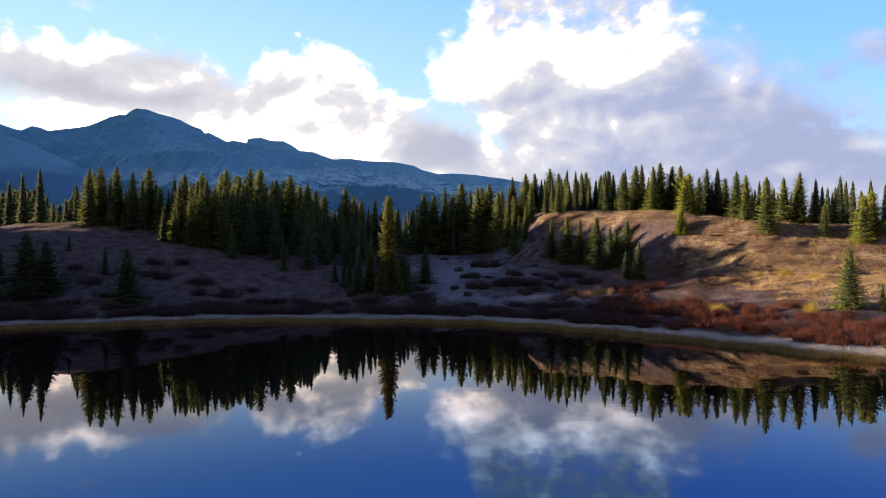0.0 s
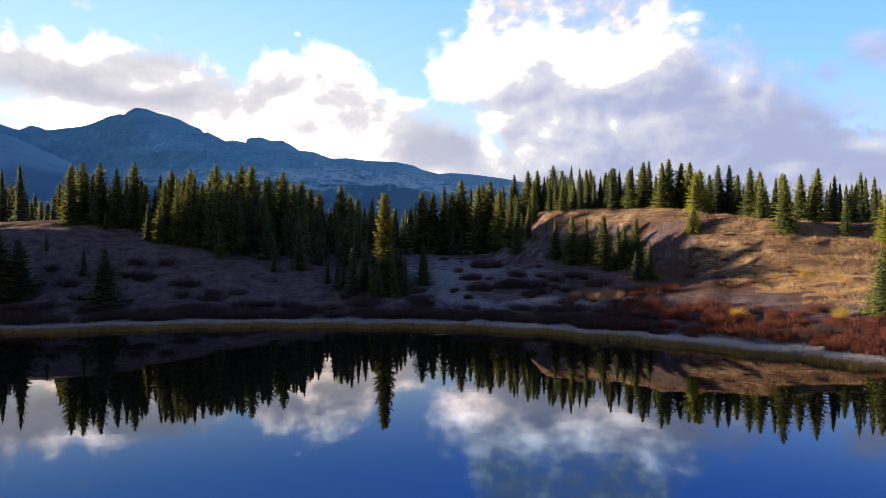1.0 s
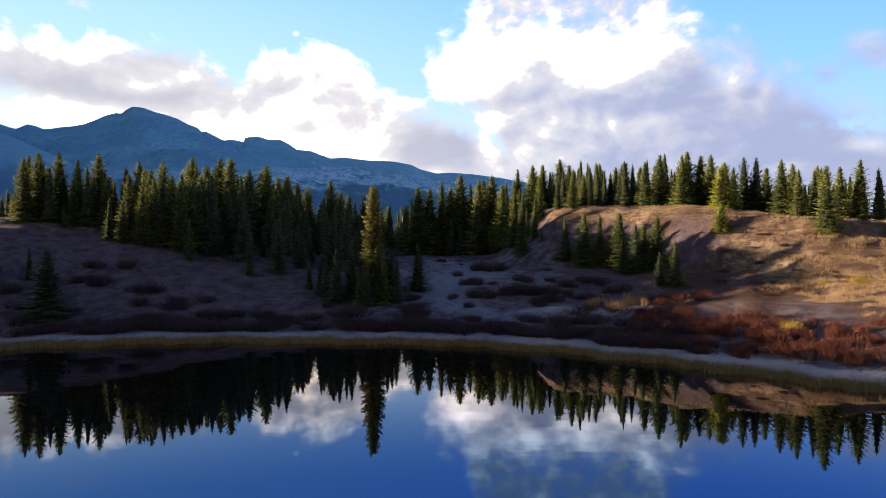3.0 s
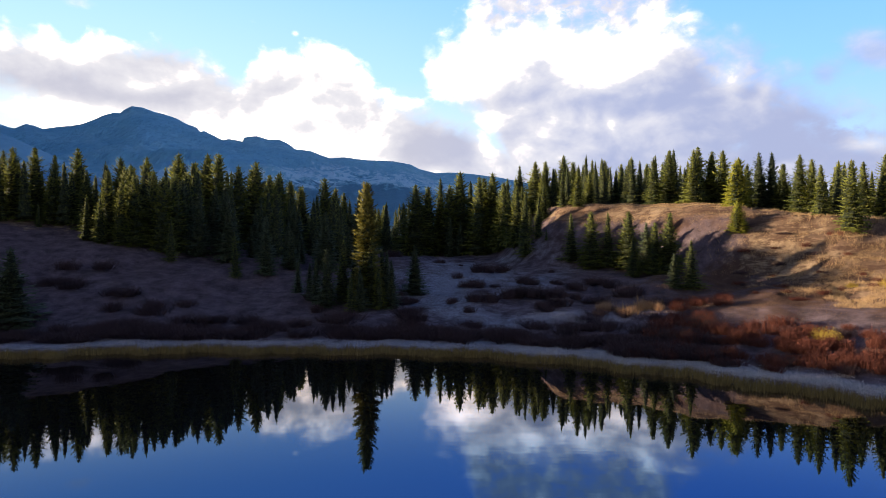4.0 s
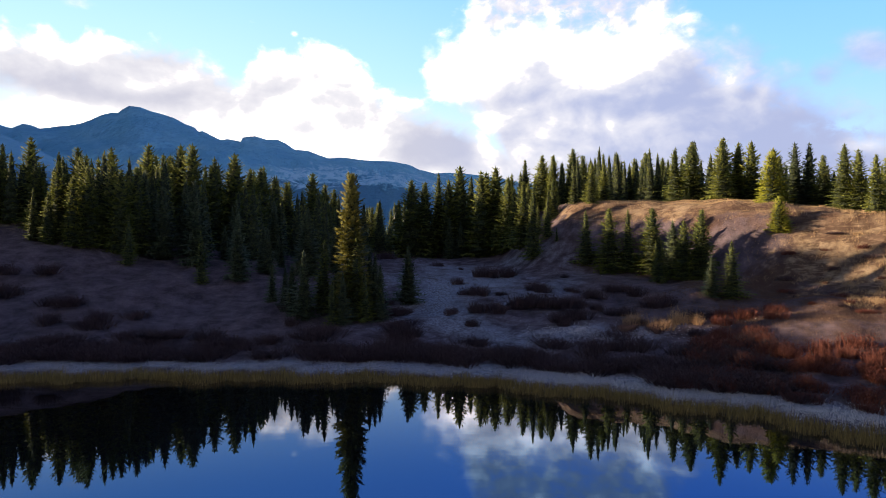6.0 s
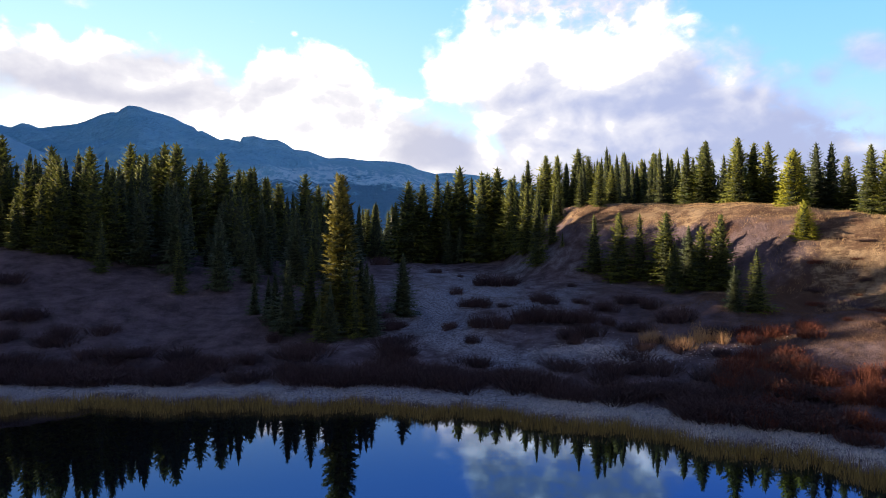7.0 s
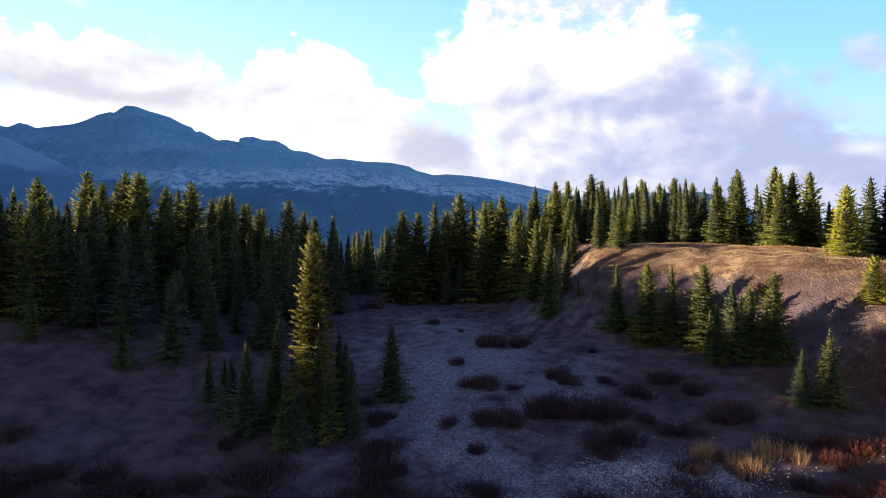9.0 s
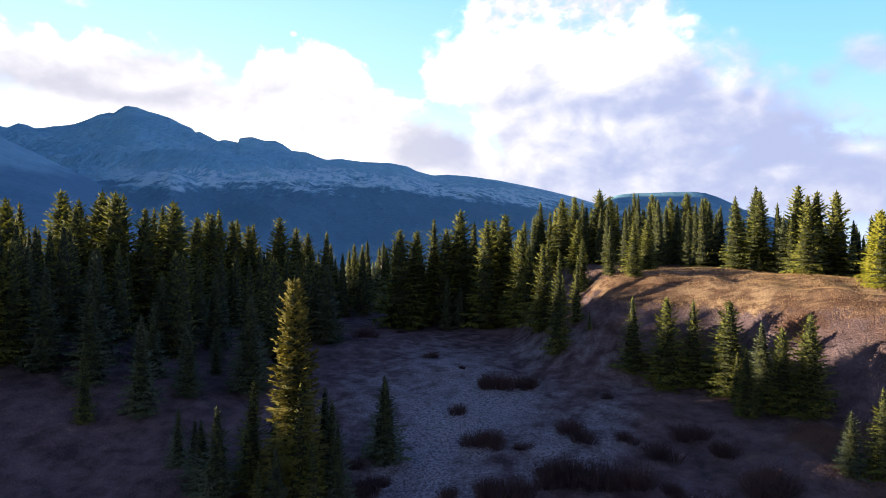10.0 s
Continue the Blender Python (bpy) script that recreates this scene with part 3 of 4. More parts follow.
def spruce(height, radius, seed, tiers, around, sprays, needles, low=0.05, power=0.9, ragged=0.25, core=0.55):
    """A spruce: tapered trunk, limbs, and tiers of drooping boughs, each a flat feather of sprays with tips that turn up."""
    rnd = random.Random(seed)
    tree = new("spruce_tree")
    bend = rnd.uniform(-0.015, 0.015) * height
    pts = [(bend * (u ** 2), 0, u * height) for u in (-0.03, 0.1, 0.3, 0.5, 0.7, 0.85, 0.985)]
    base = 0.018 * height + 0.05
    lv, lf = tube(pts, [base * (1 - 0.95 * u) for u in (0, 0.1, 0.3, 0.5, 0.7, 0.85, 1.0)])
    cv, cf = [], []
    lump = [rnd.uniform(0.85, 1.12) for _ in range(7)]
    for tier in range(tiers):
        u = low + (0.985 - low) * (tier / tiers) ** 0.93
        reach = radius * (0.035 + 1.10 * (1 - u) ** power) * min(1.0, 0.72 + 3.5 * (u - low)) * rnd.uniform(0.86, 1.1)
        count = max(5, int(around * (0.45 + 0.55 * (1 - u)) + rnd.uniform(-0.5, 0.5)))
        spin = rnd.uniform(0, 6.28)
        for i in range(count):
            a = spin + 6.283 * i / count + rnd.uniform(-0.22, 0.22)
            L = reach * rnd.uniform(1 - ragged * 1.3, 1 + ragged * 0.6) * lump[int(a * 7 / 6.2832) % 7]
            slope = 0.75 * u ** 2 - 0.38 * (1 - u) + rnd.uniform(-0.1, 0.1)
            ca, sa, x0 = math.cos(a), math.sin(a), bend * u * u
            z0 = (u + rnd.uniform(-0.22, 0.22) / tiers) * height

            def at(s, side=0.0, drop=0.0):
                z = z0 + L * (slope * s + 0.14 * s * s) - drop
                return (x0 + ca * L * s - sa * side, sa * L * s + ca * side, z)

            if L > 0.7 and i % 2 == 0:
                w = 0.003 * height * (1 - u) + 0.012
                n = len(lv)
                lv += [at(0, -w), at(0, w), at(0, 0, 2 * w), at(0.8)]
                lf += [(n, n + 1, n + 3), (n + 1, n + 2, n + 3), (n + 2, n, n + 3)]
            here = max(5, int(sprays * (0.4 + 0.6 * L / radius)))
            for q in range(here):
                s = 0.12 + 0.80 * (q + rnd.uniform(0.0, 0.9)) / here
                side = 1 if q % 2 else -1
                wide = (0.10 + 0.30 * L) * (1.08 - 0.75 * s) * rnd.uniform(0.75, 1.25)
                step = min(0.16, 0.13 / max(L, 0.3) ** 0.5) * rnd.uniform(0.8, 1.2)
                n = len(cv)
                if q % 5 == 4:         # sprays hanging under the bough
                    cv += [at(s - step, 0), at(s + step, 0), at(s + step * 0.4, 0.3 * side * wide, wide * rnd.uniform(0.5, 0.9))]
                else:                  # sprays spread to the side and outwards, a little down
                    cv += [at(s - step * 0.8, 0, 0.02), at(s + step * 0.8, 0.04 * side, -0.02), at(min(s + step * rnd.uniform(1.0, 2.2), 1.12), side * wide, wide * rnd.uniform(0.05, 0.45))]
                cf += [(n, n + 1, n + 2)]
            n = len(cv)
            w = 0.05 + 0.05 * L
            cv += [at(0.78, -w), at(0.78, w), at(1.10 + 0.05 / max(L, 0.3), 0, -0.06 * L)]
            cf += [(n, n + 1, n + 2)]
    # the leader
    for i in range(5):
        a, n, r, z = 1.2566 * i, len(cv), 0.010 * height, height * (0.94 + 0.012 * (i % 3))
        cv += [(bend, 0, height * 1.008), (bend + r * math.cos(a), r * math.sin(a), z), (bend + r * math.cos(a + 1.4), r * math.sin(a + 1.4), z)]
        cf += [(n, n + 1, n + 2)]
    # sprays face outwards, and their shading follows the crown's round
    tri = np.array(cv).reshape(-1, 3, 3)
    flat = np.cross(tri[:, 1] - tri[:, 0], tri[:, 2] - tri[:, 0])
    flat /= np.linalg.norm(flat, axis=1, keepdims=True) + 1e-9
    mid = tri.mean(1)
    out = np.stack([mid[:, 0] - bend * (mid[:, 2] / height) ** 2, mid[:, 1], np.zeros(len(mid))], -1)
    out /= np.linalg.norm(out, axis=1, keepdims=True) + 1e-9
    out[:, 2] = 0.5
    turn = (flat * out).sum(1) < 0
    flat[turn] *= -1
    soft = 0.7 * out + 0.75 * flat
    cf = [(f[0], f[2], f[1]) if b else f for f, b in zip(cf, turn)]
    normals = np.repeat(soft / np.linalg.norm(soft, axis=1, keepdims=True), 3, axis=0).tolist()
    slots = [0] * len(cf)
    # the dense mass of needles round the trunk, in tiers, coloured dark as crown shade
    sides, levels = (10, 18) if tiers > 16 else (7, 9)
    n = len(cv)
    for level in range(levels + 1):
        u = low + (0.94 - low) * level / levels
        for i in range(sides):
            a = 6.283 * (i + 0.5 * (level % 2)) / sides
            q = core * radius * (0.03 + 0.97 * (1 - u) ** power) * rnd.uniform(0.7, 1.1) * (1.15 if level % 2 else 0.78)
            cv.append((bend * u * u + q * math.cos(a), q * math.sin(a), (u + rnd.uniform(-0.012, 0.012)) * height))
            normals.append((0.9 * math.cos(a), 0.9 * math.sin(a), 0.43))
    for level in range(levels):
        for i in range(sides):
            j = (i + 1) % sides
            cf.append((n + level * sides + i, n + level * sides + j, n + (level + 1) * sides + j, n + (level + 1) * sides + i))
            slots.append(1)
    mesh_object("trunk", lv, lf, BARK, tree)
    crown_mesh("crown", cv, cf, normals, (needles, INNER_SHADED), slots, tree)
    CROWNS[tree.name] = (np.array(cv), cf, np.array(normals), slots)
    return tree


CROWNS = {}
# kinds of tree, each ten metres high, built once
KINDS = {
    "full": [spruce(10, 2.25, n, 26, 14, 22, NEEDLE, 0.03, 0.82, 0.28) for n in (11, 12, 13, 14, 15)],
    "slim": [spruce(10, 1.7, n, 26, 12, 20, NEEDLE, 0.03, 0.90, 0.32) for n in (21, 22, 23)],
    "dark": [spruce(10, 2.05, n, 24, 12, 21, NEEDLE_SHADED, 0.02, 0.88, 0.32) for n in (31, 32, 33)],
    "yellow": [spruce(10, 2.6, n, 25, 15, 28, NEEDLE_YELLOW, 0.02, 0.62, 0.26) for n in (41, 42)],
    "tall": [spruce(10, 1.25, n, 44, 15, 28, NEEDLE_SUNLIT, 0.03, 0.52, 0.24) for n in (51,)],
    "young": [spruce(10, 1.9, n, 22, 12, 20, NEEDLE, 0.02, 0.95, 0.34) for n in (61, 62, 63)],
}
FAR = [spruce(10, 2.0, n, 17, 9, 10, NEEDLE, 0.04, 0.88, 0.32, 0.6) for n in (71, 72, 73)]
BEYOND = [spruce(10, 2.3, n, 9, 7, 4, NEEDLE, 0.04, 0.7, 0.30, 0.72) for n in (81, 82)]
LABELS = {
    "full": "dark green spruce tree with dense drooping boughs", "slim": "slim pointed dark green spruce tree",
    "dark": "spruce tree with needles coloured dark blue-green for shade", "yellow": "broad yellow-green conifer glowing in low sun",
    "tall": "tall narrow spruce with low sun's gold put in its needles", "young": "small young spruce tree on the meadow",
}
for kind, trees in KINDS.items():
    for t in trees:
        tagged(t, LABELS[kind], "tree", "spruce trees")
used, planted = {}, []


def plant(kind, x, y, top=None, height=None, wide=1.0, rnd=random.Random(5)):
    """Puts a tree of that kind on the ground, its tip at the height top over the water, or that high itself."""
    z = float(land(x, y))
    h = height if height else max(top - z, 1.5)
    used[kind] = used.get(kind, -1) + 1
    pick = KINDS[kind][used[kind] % len(KINDS[kind])]
    s = h / 10
    w = s * wide * rnd.uniform(0.9, 1.12)
    m = Matrix.LocRotScale((x, y, z - 0.05), Euler((rnd.uniform(-0.015, 0.015), rnd.uniform(-0.015, 0.015), rnd.uniform(0, 6.28))), (w, w, s))
    planted.append((x, y))
    if used[kind] < len(KINDS[kind]):
        pick.matrix_basis = m
        return pick
    keep = pick.scale.copy()
    pick.scale = (1, 1, 1)
    c = copy_thing(pick, m)
    pick.scale = keep
    return c


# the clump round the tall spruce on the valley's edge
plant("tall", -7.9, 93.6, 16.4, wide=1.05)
for x, y, top, kind in [(-10.8, 94, 9.9, "slim"), (-12.2, 92, 8.8, "dark"), (-14.7, 94.9, 7.2, "dark"), (-5.0, 92.4, 7.6, "dark"), 
                        (-7.4, 92.4, 10.0, "slim"), (-8.2, 90.2, 6.8, "dark"), (-9.2, 90.0, 6.2, "young"), (-6.3, 95.5, 9.2, "dark"), (-9.6, 96.0, 8.9, "dark"),
                        (-13.6, 93.4, 7.6, "dark"), (-5.8, 94.5, 8.6, "dark"), (-16.4, 96.5, 7.5, "dark"), (-6.4, 91.8, 7.0, "young")]:
    plant(kind, x, y, top, wide=1.15)
plant("dark", -2.6, 98.6, 9.3, wide=1.4)
# on the foot of the sunny knoll
for x, y, top, kind in [(19.5, 112.8, 13.9, "young"), (21.9, 110.6, 14.1, "full"), (24.1, 110.1, 13.9, "slim"), (26.4, 108.4, 14.0, "full"), (25.7, 103.6, 10.6, "slim"), (28.3, 106.1, 12.4, "dark"),
                        (28.4, 103.5, 12.3, "full"), (29.8, 102.3, 13.5, "full"), (26.3, 106.4, 9.8, "young"), (27.0, 93.0, 8.4, "dark"), (28.8, 92.6, 9.9, "young"), (38.5, 102.1, 14.9, "yellow"),
                        (42.5, 65.9, 9.1, "full"), (45.2, 64.8, 5.4, "young"), (30.6, 104.0, 10.0, "dark")]:
    plant(kind, x, y, top, wide=1.35)
# on the knoll's crest, close to its brow
for x, y, top, kind in [(22.5, 122.6, 21.5, "full"), (25.5, 127.0, 21.6, "full"), (20.3, 124.0, 21.0, "slim"), (37.3, 130.1, 24.4, "full"), (39.3, 128.7, 25.4, "full"), (41.6, 126.0, 22.0, "slim"), (40.1, 120.0, 24.2, "full"),
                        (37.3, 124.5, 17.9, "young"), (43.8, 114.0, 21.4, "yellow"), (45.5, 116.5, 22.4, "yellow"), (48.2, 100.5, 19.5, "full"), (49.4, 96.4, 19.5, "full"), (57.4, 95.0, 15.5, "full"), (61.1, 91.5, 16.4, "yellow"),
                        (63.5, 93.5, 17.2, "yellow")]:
    plant(kind, x, y, top, wide=1.15)
# at the head of the valley, in front of the wood
for x, y, top, kind in [(4.6, 149.0, 14.6, "dark"), (6.3, 144.2, 14.5, "dark"), (12.1, 138.6, 20.7, "full"), (13.3, 126.3, 19.0, "full"), (13.6, 119.4, 18.1, "slim"), (16.0, 121.4, 17.5, "slim"), (16.9, 119.1, 11.9, "young"),
                        (12.9, 134.5, 18.8, "full"), (12.2, 137.0, 20.8, "full"), (14.8, 132.5, 19.6, "slim"), (15.2, 124.5, 15.4, "slim"), (2.6, 141.5, 14.0, "dark"), (4.4, 141.0, 13.6, "dark"), (8.6, 142.5, 15.5, "dark"), (17.6, 126.0, 19.5, "full"), (18.6, 133.0, 22.0, "full"), (-12.3, 130.0, 16.3, "dark"),
                        (-14.2, 132.0, 15.2, "dark")]:
    plant(kind, x, y, top)
# on the shaded rise
for x, y, top, kind in [(-55.6, 113.9, 22.4, "full"), (-46.7, 105.9, 15.9, "slim"), (-44.4, 105.4, 15.3, "full"), (-55.1, 109.4, 15.2, "slim"), (-42.0, 108.5, 20.2, "full"), (-34.4, 103.5, 12.9, "young"), (-25.4, 101.4, 10.9, "slim"),
                        (-60.9, 87.1, 9.6, "dark"), (-57.8, 98.0, 10.8, "young"), (-49.0, 92.1, 9.0, "dark"), (-61.0, 109.6, 22.2, "full"),
                        (-64.5, 116.0, 23.3, "full"), (-54.9, 112.0, 19.8, "full")]:
    plant(kind, x, y, top)
# the last four are added inside the wood to throw shade on the slope
for x, y, top, kind in [(-30.0, 111.6, 17.6, "dark"), (-21.8, 102.8, 13.0, "dark"), (-19.4, 106.2, 11.4, "dark"), (-19.4, 112.5, 10.1, "dark"), (-26.6, 117.6, 15.4, "dark"), (-15.4, 109.5, 13.9, "dark"), (-28.9, 140.0, 15.1, "slim"),
                        (-33.5, 117.0, 18.0, "dark"), (-24.0, 109.5, 13.0, "dark"), (-17.2, 116.0, 13.5, "dark"), (-37.0, 113.0, 18.5, "dark"), (-49.5, 111.0, 19.5, "full"), (-22.5, 121.0, 15.5, "dark"), (-12.8, 113.5, 12.0, "dark"), (-38.5, 109.5, 17.5, "dark"), (-36.0, 111.0, 18.5, "dark"),
                        (-32.6, 108.6, 16.5, "dark"), (-28.0, 107.0, 15.3, "dark")]:
    plant(kind, x, y, top, wide=1.15)
for x, y, top in [(-30.2, 111.7, 17.5), (-27.0, 113.7, 11.8), (-20.3, 107.6, 11.6), (-15.6, 110.1, 13.8), (-20.8, 116.5, 10.4), (-29.6, 125.2, 15.0), (-12.5, 132.1, 16.2), (-26.6, 137.3, 14.4), (-35.5, 112.9, 16.4)]:
    plant("dark", x, y, top, wide=1.25)
for x, y, top in [(-41.6, 83.7, 9.0), (-54.3, 82.8, 11.2), (-52.6, 84.1, 10.2)]:
    plant("dark", x, y, top, wide=2.1)
# at the corner of the wood on the rise, added to shade the knoll
for x, y, top in [(-44.6, 107.6, 19.4), (-43.2, 110.0, 20.0), (-40.6, 106.6, 18.8), (-39.4, 109.6, 19.6), (-37.2, 107.4, 18.4), (-36.2, 109.2, 18.9), (-41.8, 105.8, 17.2)]:
    plant("full", x, y, top, wide=1.05)
# tree tops that stand out over the wood's edge
for x, y, top in [(-60.4, 112.0, 22.5), (-58.5, 114.0, 22.8), (-54.5, 118.0, 23.3), (-47.0, 116.0, 21.6), (-47.5, 125.0, 23.0), (-44.6, 131.0, 24.4), (-40.7, 127.0, 22.3), (-39.9, 131.0, 24.4),
        (-37.1, 129.0, 24.1), (-34.1, 130.0, 22.2), (-31.9, 133.0, 23.3), (-31.4, 139.0, 21.6), (-30.5, 142.0, 22.2), (-29.8, 150.0, 21.5), (-28.5, 154.0, 20.9)]:
    plant("full", x, y, top + 0.7, wide=1.25)
for x, y, top in [(-58.1, 142.0, 24.0), (-59.3, 146.0, 24.0), (-48.0, 137.0, 24.4), (-47.4, 140.0, 24.1), (-46.5, 143.0, 24.6), (-43.7, 141.0, 24.2), (-39.7, 136.0, 24.5), (-41.3, 146.0, 23.1),
        (-41.9, 150.0, 23.6), (-39.8, 148.0, 23.8), (-36.0, 144.0, 23.5), (-34.9, 150.0, 21.7), (-34.2, 152.0, 23.0), (-31.0, 148.0, 23.3), (-30.5, 155.0, 22.2), (-29.0, 158.0, 21.5),
        (-22.8, 150.0, 22.3), (-21.6, 156.0, 20.9), (-20.1, 158.0, 20.1), (-16.1, 152.0, 20.1), (-13.5, 165.0, 16.9), (-11.3, 160.0, 17.5), (-7.5, 158.0, 17.8)]:
    plant("slim" if int(x * 10) % 3 else "full", x, y, top + 0.5, wide=1.25)
for x, y, top in [(-4.0, 143.0, 20.9), (-2.0, 146.0, 20.8), (0.6, 148.0, 22.6), (2.3, 146.0, 21.2), (4.3, 147.0, 23.9), (6.6, 150.0, 22.2), (8.0, 141.0, 22.3), (9.2, 144.0, 22.4),
        (10.6, 142.0, 23.2), (13.5, 146.0, 22.3), (16.5, 148.0, 25.1), (19.3, 146.0, 25.7), (21.7, 149.0, 26.2), (25.0, 147.0, 27.1), (28.1, 152.0, 26.5), (32.7, 155.0, 27.3),
        (34.7, 152.0, 26.8), (39.7, 158.0, 26.8), (40.1, 152.0, 27.1), (44.5, 156.0, 26.7)]:
    plant("slim" if int(x * 10) % 3 == 0 else "full", x, y, top, wide=1.3)
for x, y, top in [(39.9, 131.0, 25.0), (43.2, 137.0, 26.8), (41.4, 127.0, 22.3), (44.6, 130.0, 26.2), (47.5, 131.0, 25.6), (48.1, 128.0, 25.4), (49.8, 119.0, 23.7), (51.9, 119.0, 23.7),
        (52.0, 116.0, 21.6), (52.0, 112.0, 22.4), (53.3, 111.0, 21.6), (58.6, 104.0, 21.3), (57.2, 106.0, 20.6), (50.3, 124.0, 22.6), (56.3, 110.0, 21.2)]:
    plant("dark" if int(x * 10) % 3 == 0 else "full", x, y, top, wide=1.2)

# the closed forest behind
rnd = random.Random(77)


def forest(name, label, count, inside, height, gap, kinds=FAR, vary=(0.85, 1.08)):
    """Trees too many and too close to tell apart, in one piece."""
    cos, nos, faces, slots, n = [], [], [], [], 0
    data = [CROWNS[t.name] for t in kinds]
    made = tries = 0
    while made < count and tries < count * 60:
        tries += 1
        x, y = inside(rnd)
        if min((x - a) ** 2 + (y - b) ** 2 for a, b in planted) < gap * gap:
            continue
        planted.append((x, y))
        co, fs, no, ms = data[made % len(data)]
        k, a = max(height(x, y) if callable(height) else height, 3.0) * rnd.uniform(*vary) / 10, rnd.uniform(0, 6.28)
        w = k * rnd.uniform(0.9, 1.15)
        ca, sa = math.cos(a) * w, math.sin(a) * w
        cos.append(np.stack([x + co[:, 0] * ca - co[:, 1] * sa, y + co[:, 0] * sa + co[:, 1] * ca, float(land(x, y)) + co[:, 2] * k], -1))
        ca, sa = math.cos(a), math.sin(a)
        nos.append(np.stack([no[:, 0] * ca - no[:, 1] * sa, no[:, 0] * sa + no[:, 1] * ca, no[:, 2]], -1))
        faces += [tuple(i + n for i in f) for f in fs]
        slots += ms
        n += len(co)
        made += 1
    ob = crown_mesh(name, np.concatenate(cos).tolist(), faces, np.concatenate(nos).tolist(), (NEEDLE, INNER_SHADED), slots)
    return tagged(ob, label, "forest", kind="stuff")


def over_rise(r):
    """A place farther along the rise, with the same gap."""
    x, y = r.uniform(-118, -77), r.uniform(119, 160)
    while -0.632 < x / y < -0.582:
        x, y = r.uniform(-118, -77), r.uniform(119, 160)
    return x, y


def rise_wood(r):
    """A place on the rise, but for the gap in the wood that opens on the valley beyond."""
    x, y = r.uniform(-85, -14), r.uniform(116, 158)
    while -0.632 < x / y < -0.582:
        x, y = r.uniform(-85, -14), r.uniform(116, 158)
    return x, y


forest("spruce_wood", "dense front of the wood on the shaded rise", 45, lambda r: (r.uniform(-62, -36), r.uniform(110, 124)), lambda x, y: float(20.5 - land(x, y)), 1.8)
forest("spruce_wood", "dense spruce wood on the shaded rise", 80, rise_wood, 10.0, 2.4)
forest("spruce_wood", "dense spruce wood at the head of the valley", 95, lambda r: (r.uniform(-48, 30), r.uniform(150, 196)), lambda x, y: 10.5 + 0.06 * max(y - 160, 0), 2.3)
forest("spruce_wood", "dense spruce wood behind the knoll", 105, lambda r: (r.uniform(22, 80), r.uniform(132, 162)), 8.8, 2.1)
forest("spruce_wood", "dense spruce wood beside the sunlit slope", 75, lambda r: (r.uniform(50, 105), r.uniform(100, 134)), lambda x, y: min(9.5, float(20.2 - land(x, y))), 2.6)
# unseen wood beside the lake, added to block low sun; heights shape the shade
forest("spruce_wood", "unseen spruce wood added beside the lake to shade the valley", 460, lambda r: (r.uniform(-98, -78), r.uniform(36, 110)),
       lambda x, y: float(np.interp(y, [30, 62, 68, 74, 78.5, 80.6, 81.1, 82.5, 83.0, 86, 88.0, 88.4, 91.8, 92.2, 96, 100.8, 101.1, 102.3, 102.6, 103.4, 110],
                                    [14.8, 14.8, 15.4, 15.8, 16.0, 19.0, 13.8, 13.8, 19.0, 21.5, 22.5, 16.2, 16.2, 23.8, 24.2, 24.0, 17.0, 17.0, 22.0, 14.2, 13.6]) - land(x, y)), 1.2, BEYOND, (0.97, 1.03))
forest("spruce_wood", "far spruces seen through a gap in the wood", 16, lambda r: (lambda y: (r.uniform(-0.64, -0.578) * y, y))(r.uniform(172, 200)), lambda x, y: float(23.6 - land(x, y)), 2.0)
forest("spruce_wood", "spruce wood running on over the rise", 120, over_rise, lambda x, y: float(8.5 + 0.091 * y - land(x, y)), 1.9, BEYOND)
for t in FAR + BEYOND:
    for c in list(t.children):
        bpy.data.objects.remove(c)
    bpy.data.objects.remove(t)

# the woods beyond, too far and too many to count
def far_woods(count):
    r = np.random.default_rng(9)
    v, f = [], []
    made = 0
    while made < count:
        y = 205 + 700 * r.random() ** 1.7
        x = r.uniform(-0.85, 0.8) * y
        h, w = r.uniform(7, 10.5), r.uniform(1.7, 2.5)
        z = float(land(x, y))
        for k, (lo, hi, wd) in enumerate(((0.03, 0.6, 1.0), (0.35, 1.0, 0.62))):
            n, a0 = len(v), r.uniform(0, 6)
            v.append((x, y, z + h * hi))
            for i in range(7):
                a = a0 + 0.8976 * i
                q = wd * w * r.uniform(0.7, 1.15)
                v.append((x + q * math.cos(a), y + q * math.sin(a), z + h * lo + r.uniform(-0.4, 0.4)))
            f += [(n, n + 1 + i, n + 1 + (i + 1) % 7) for i in range(7)]
        made += 1
    ob = mesh_object("far_woods", v, f, NEEDLE_SHADED)
    return tagged(ob, "dense dark spruce woods covering the valley beyond", "forest", kind="stuff")


far_woods(3500)


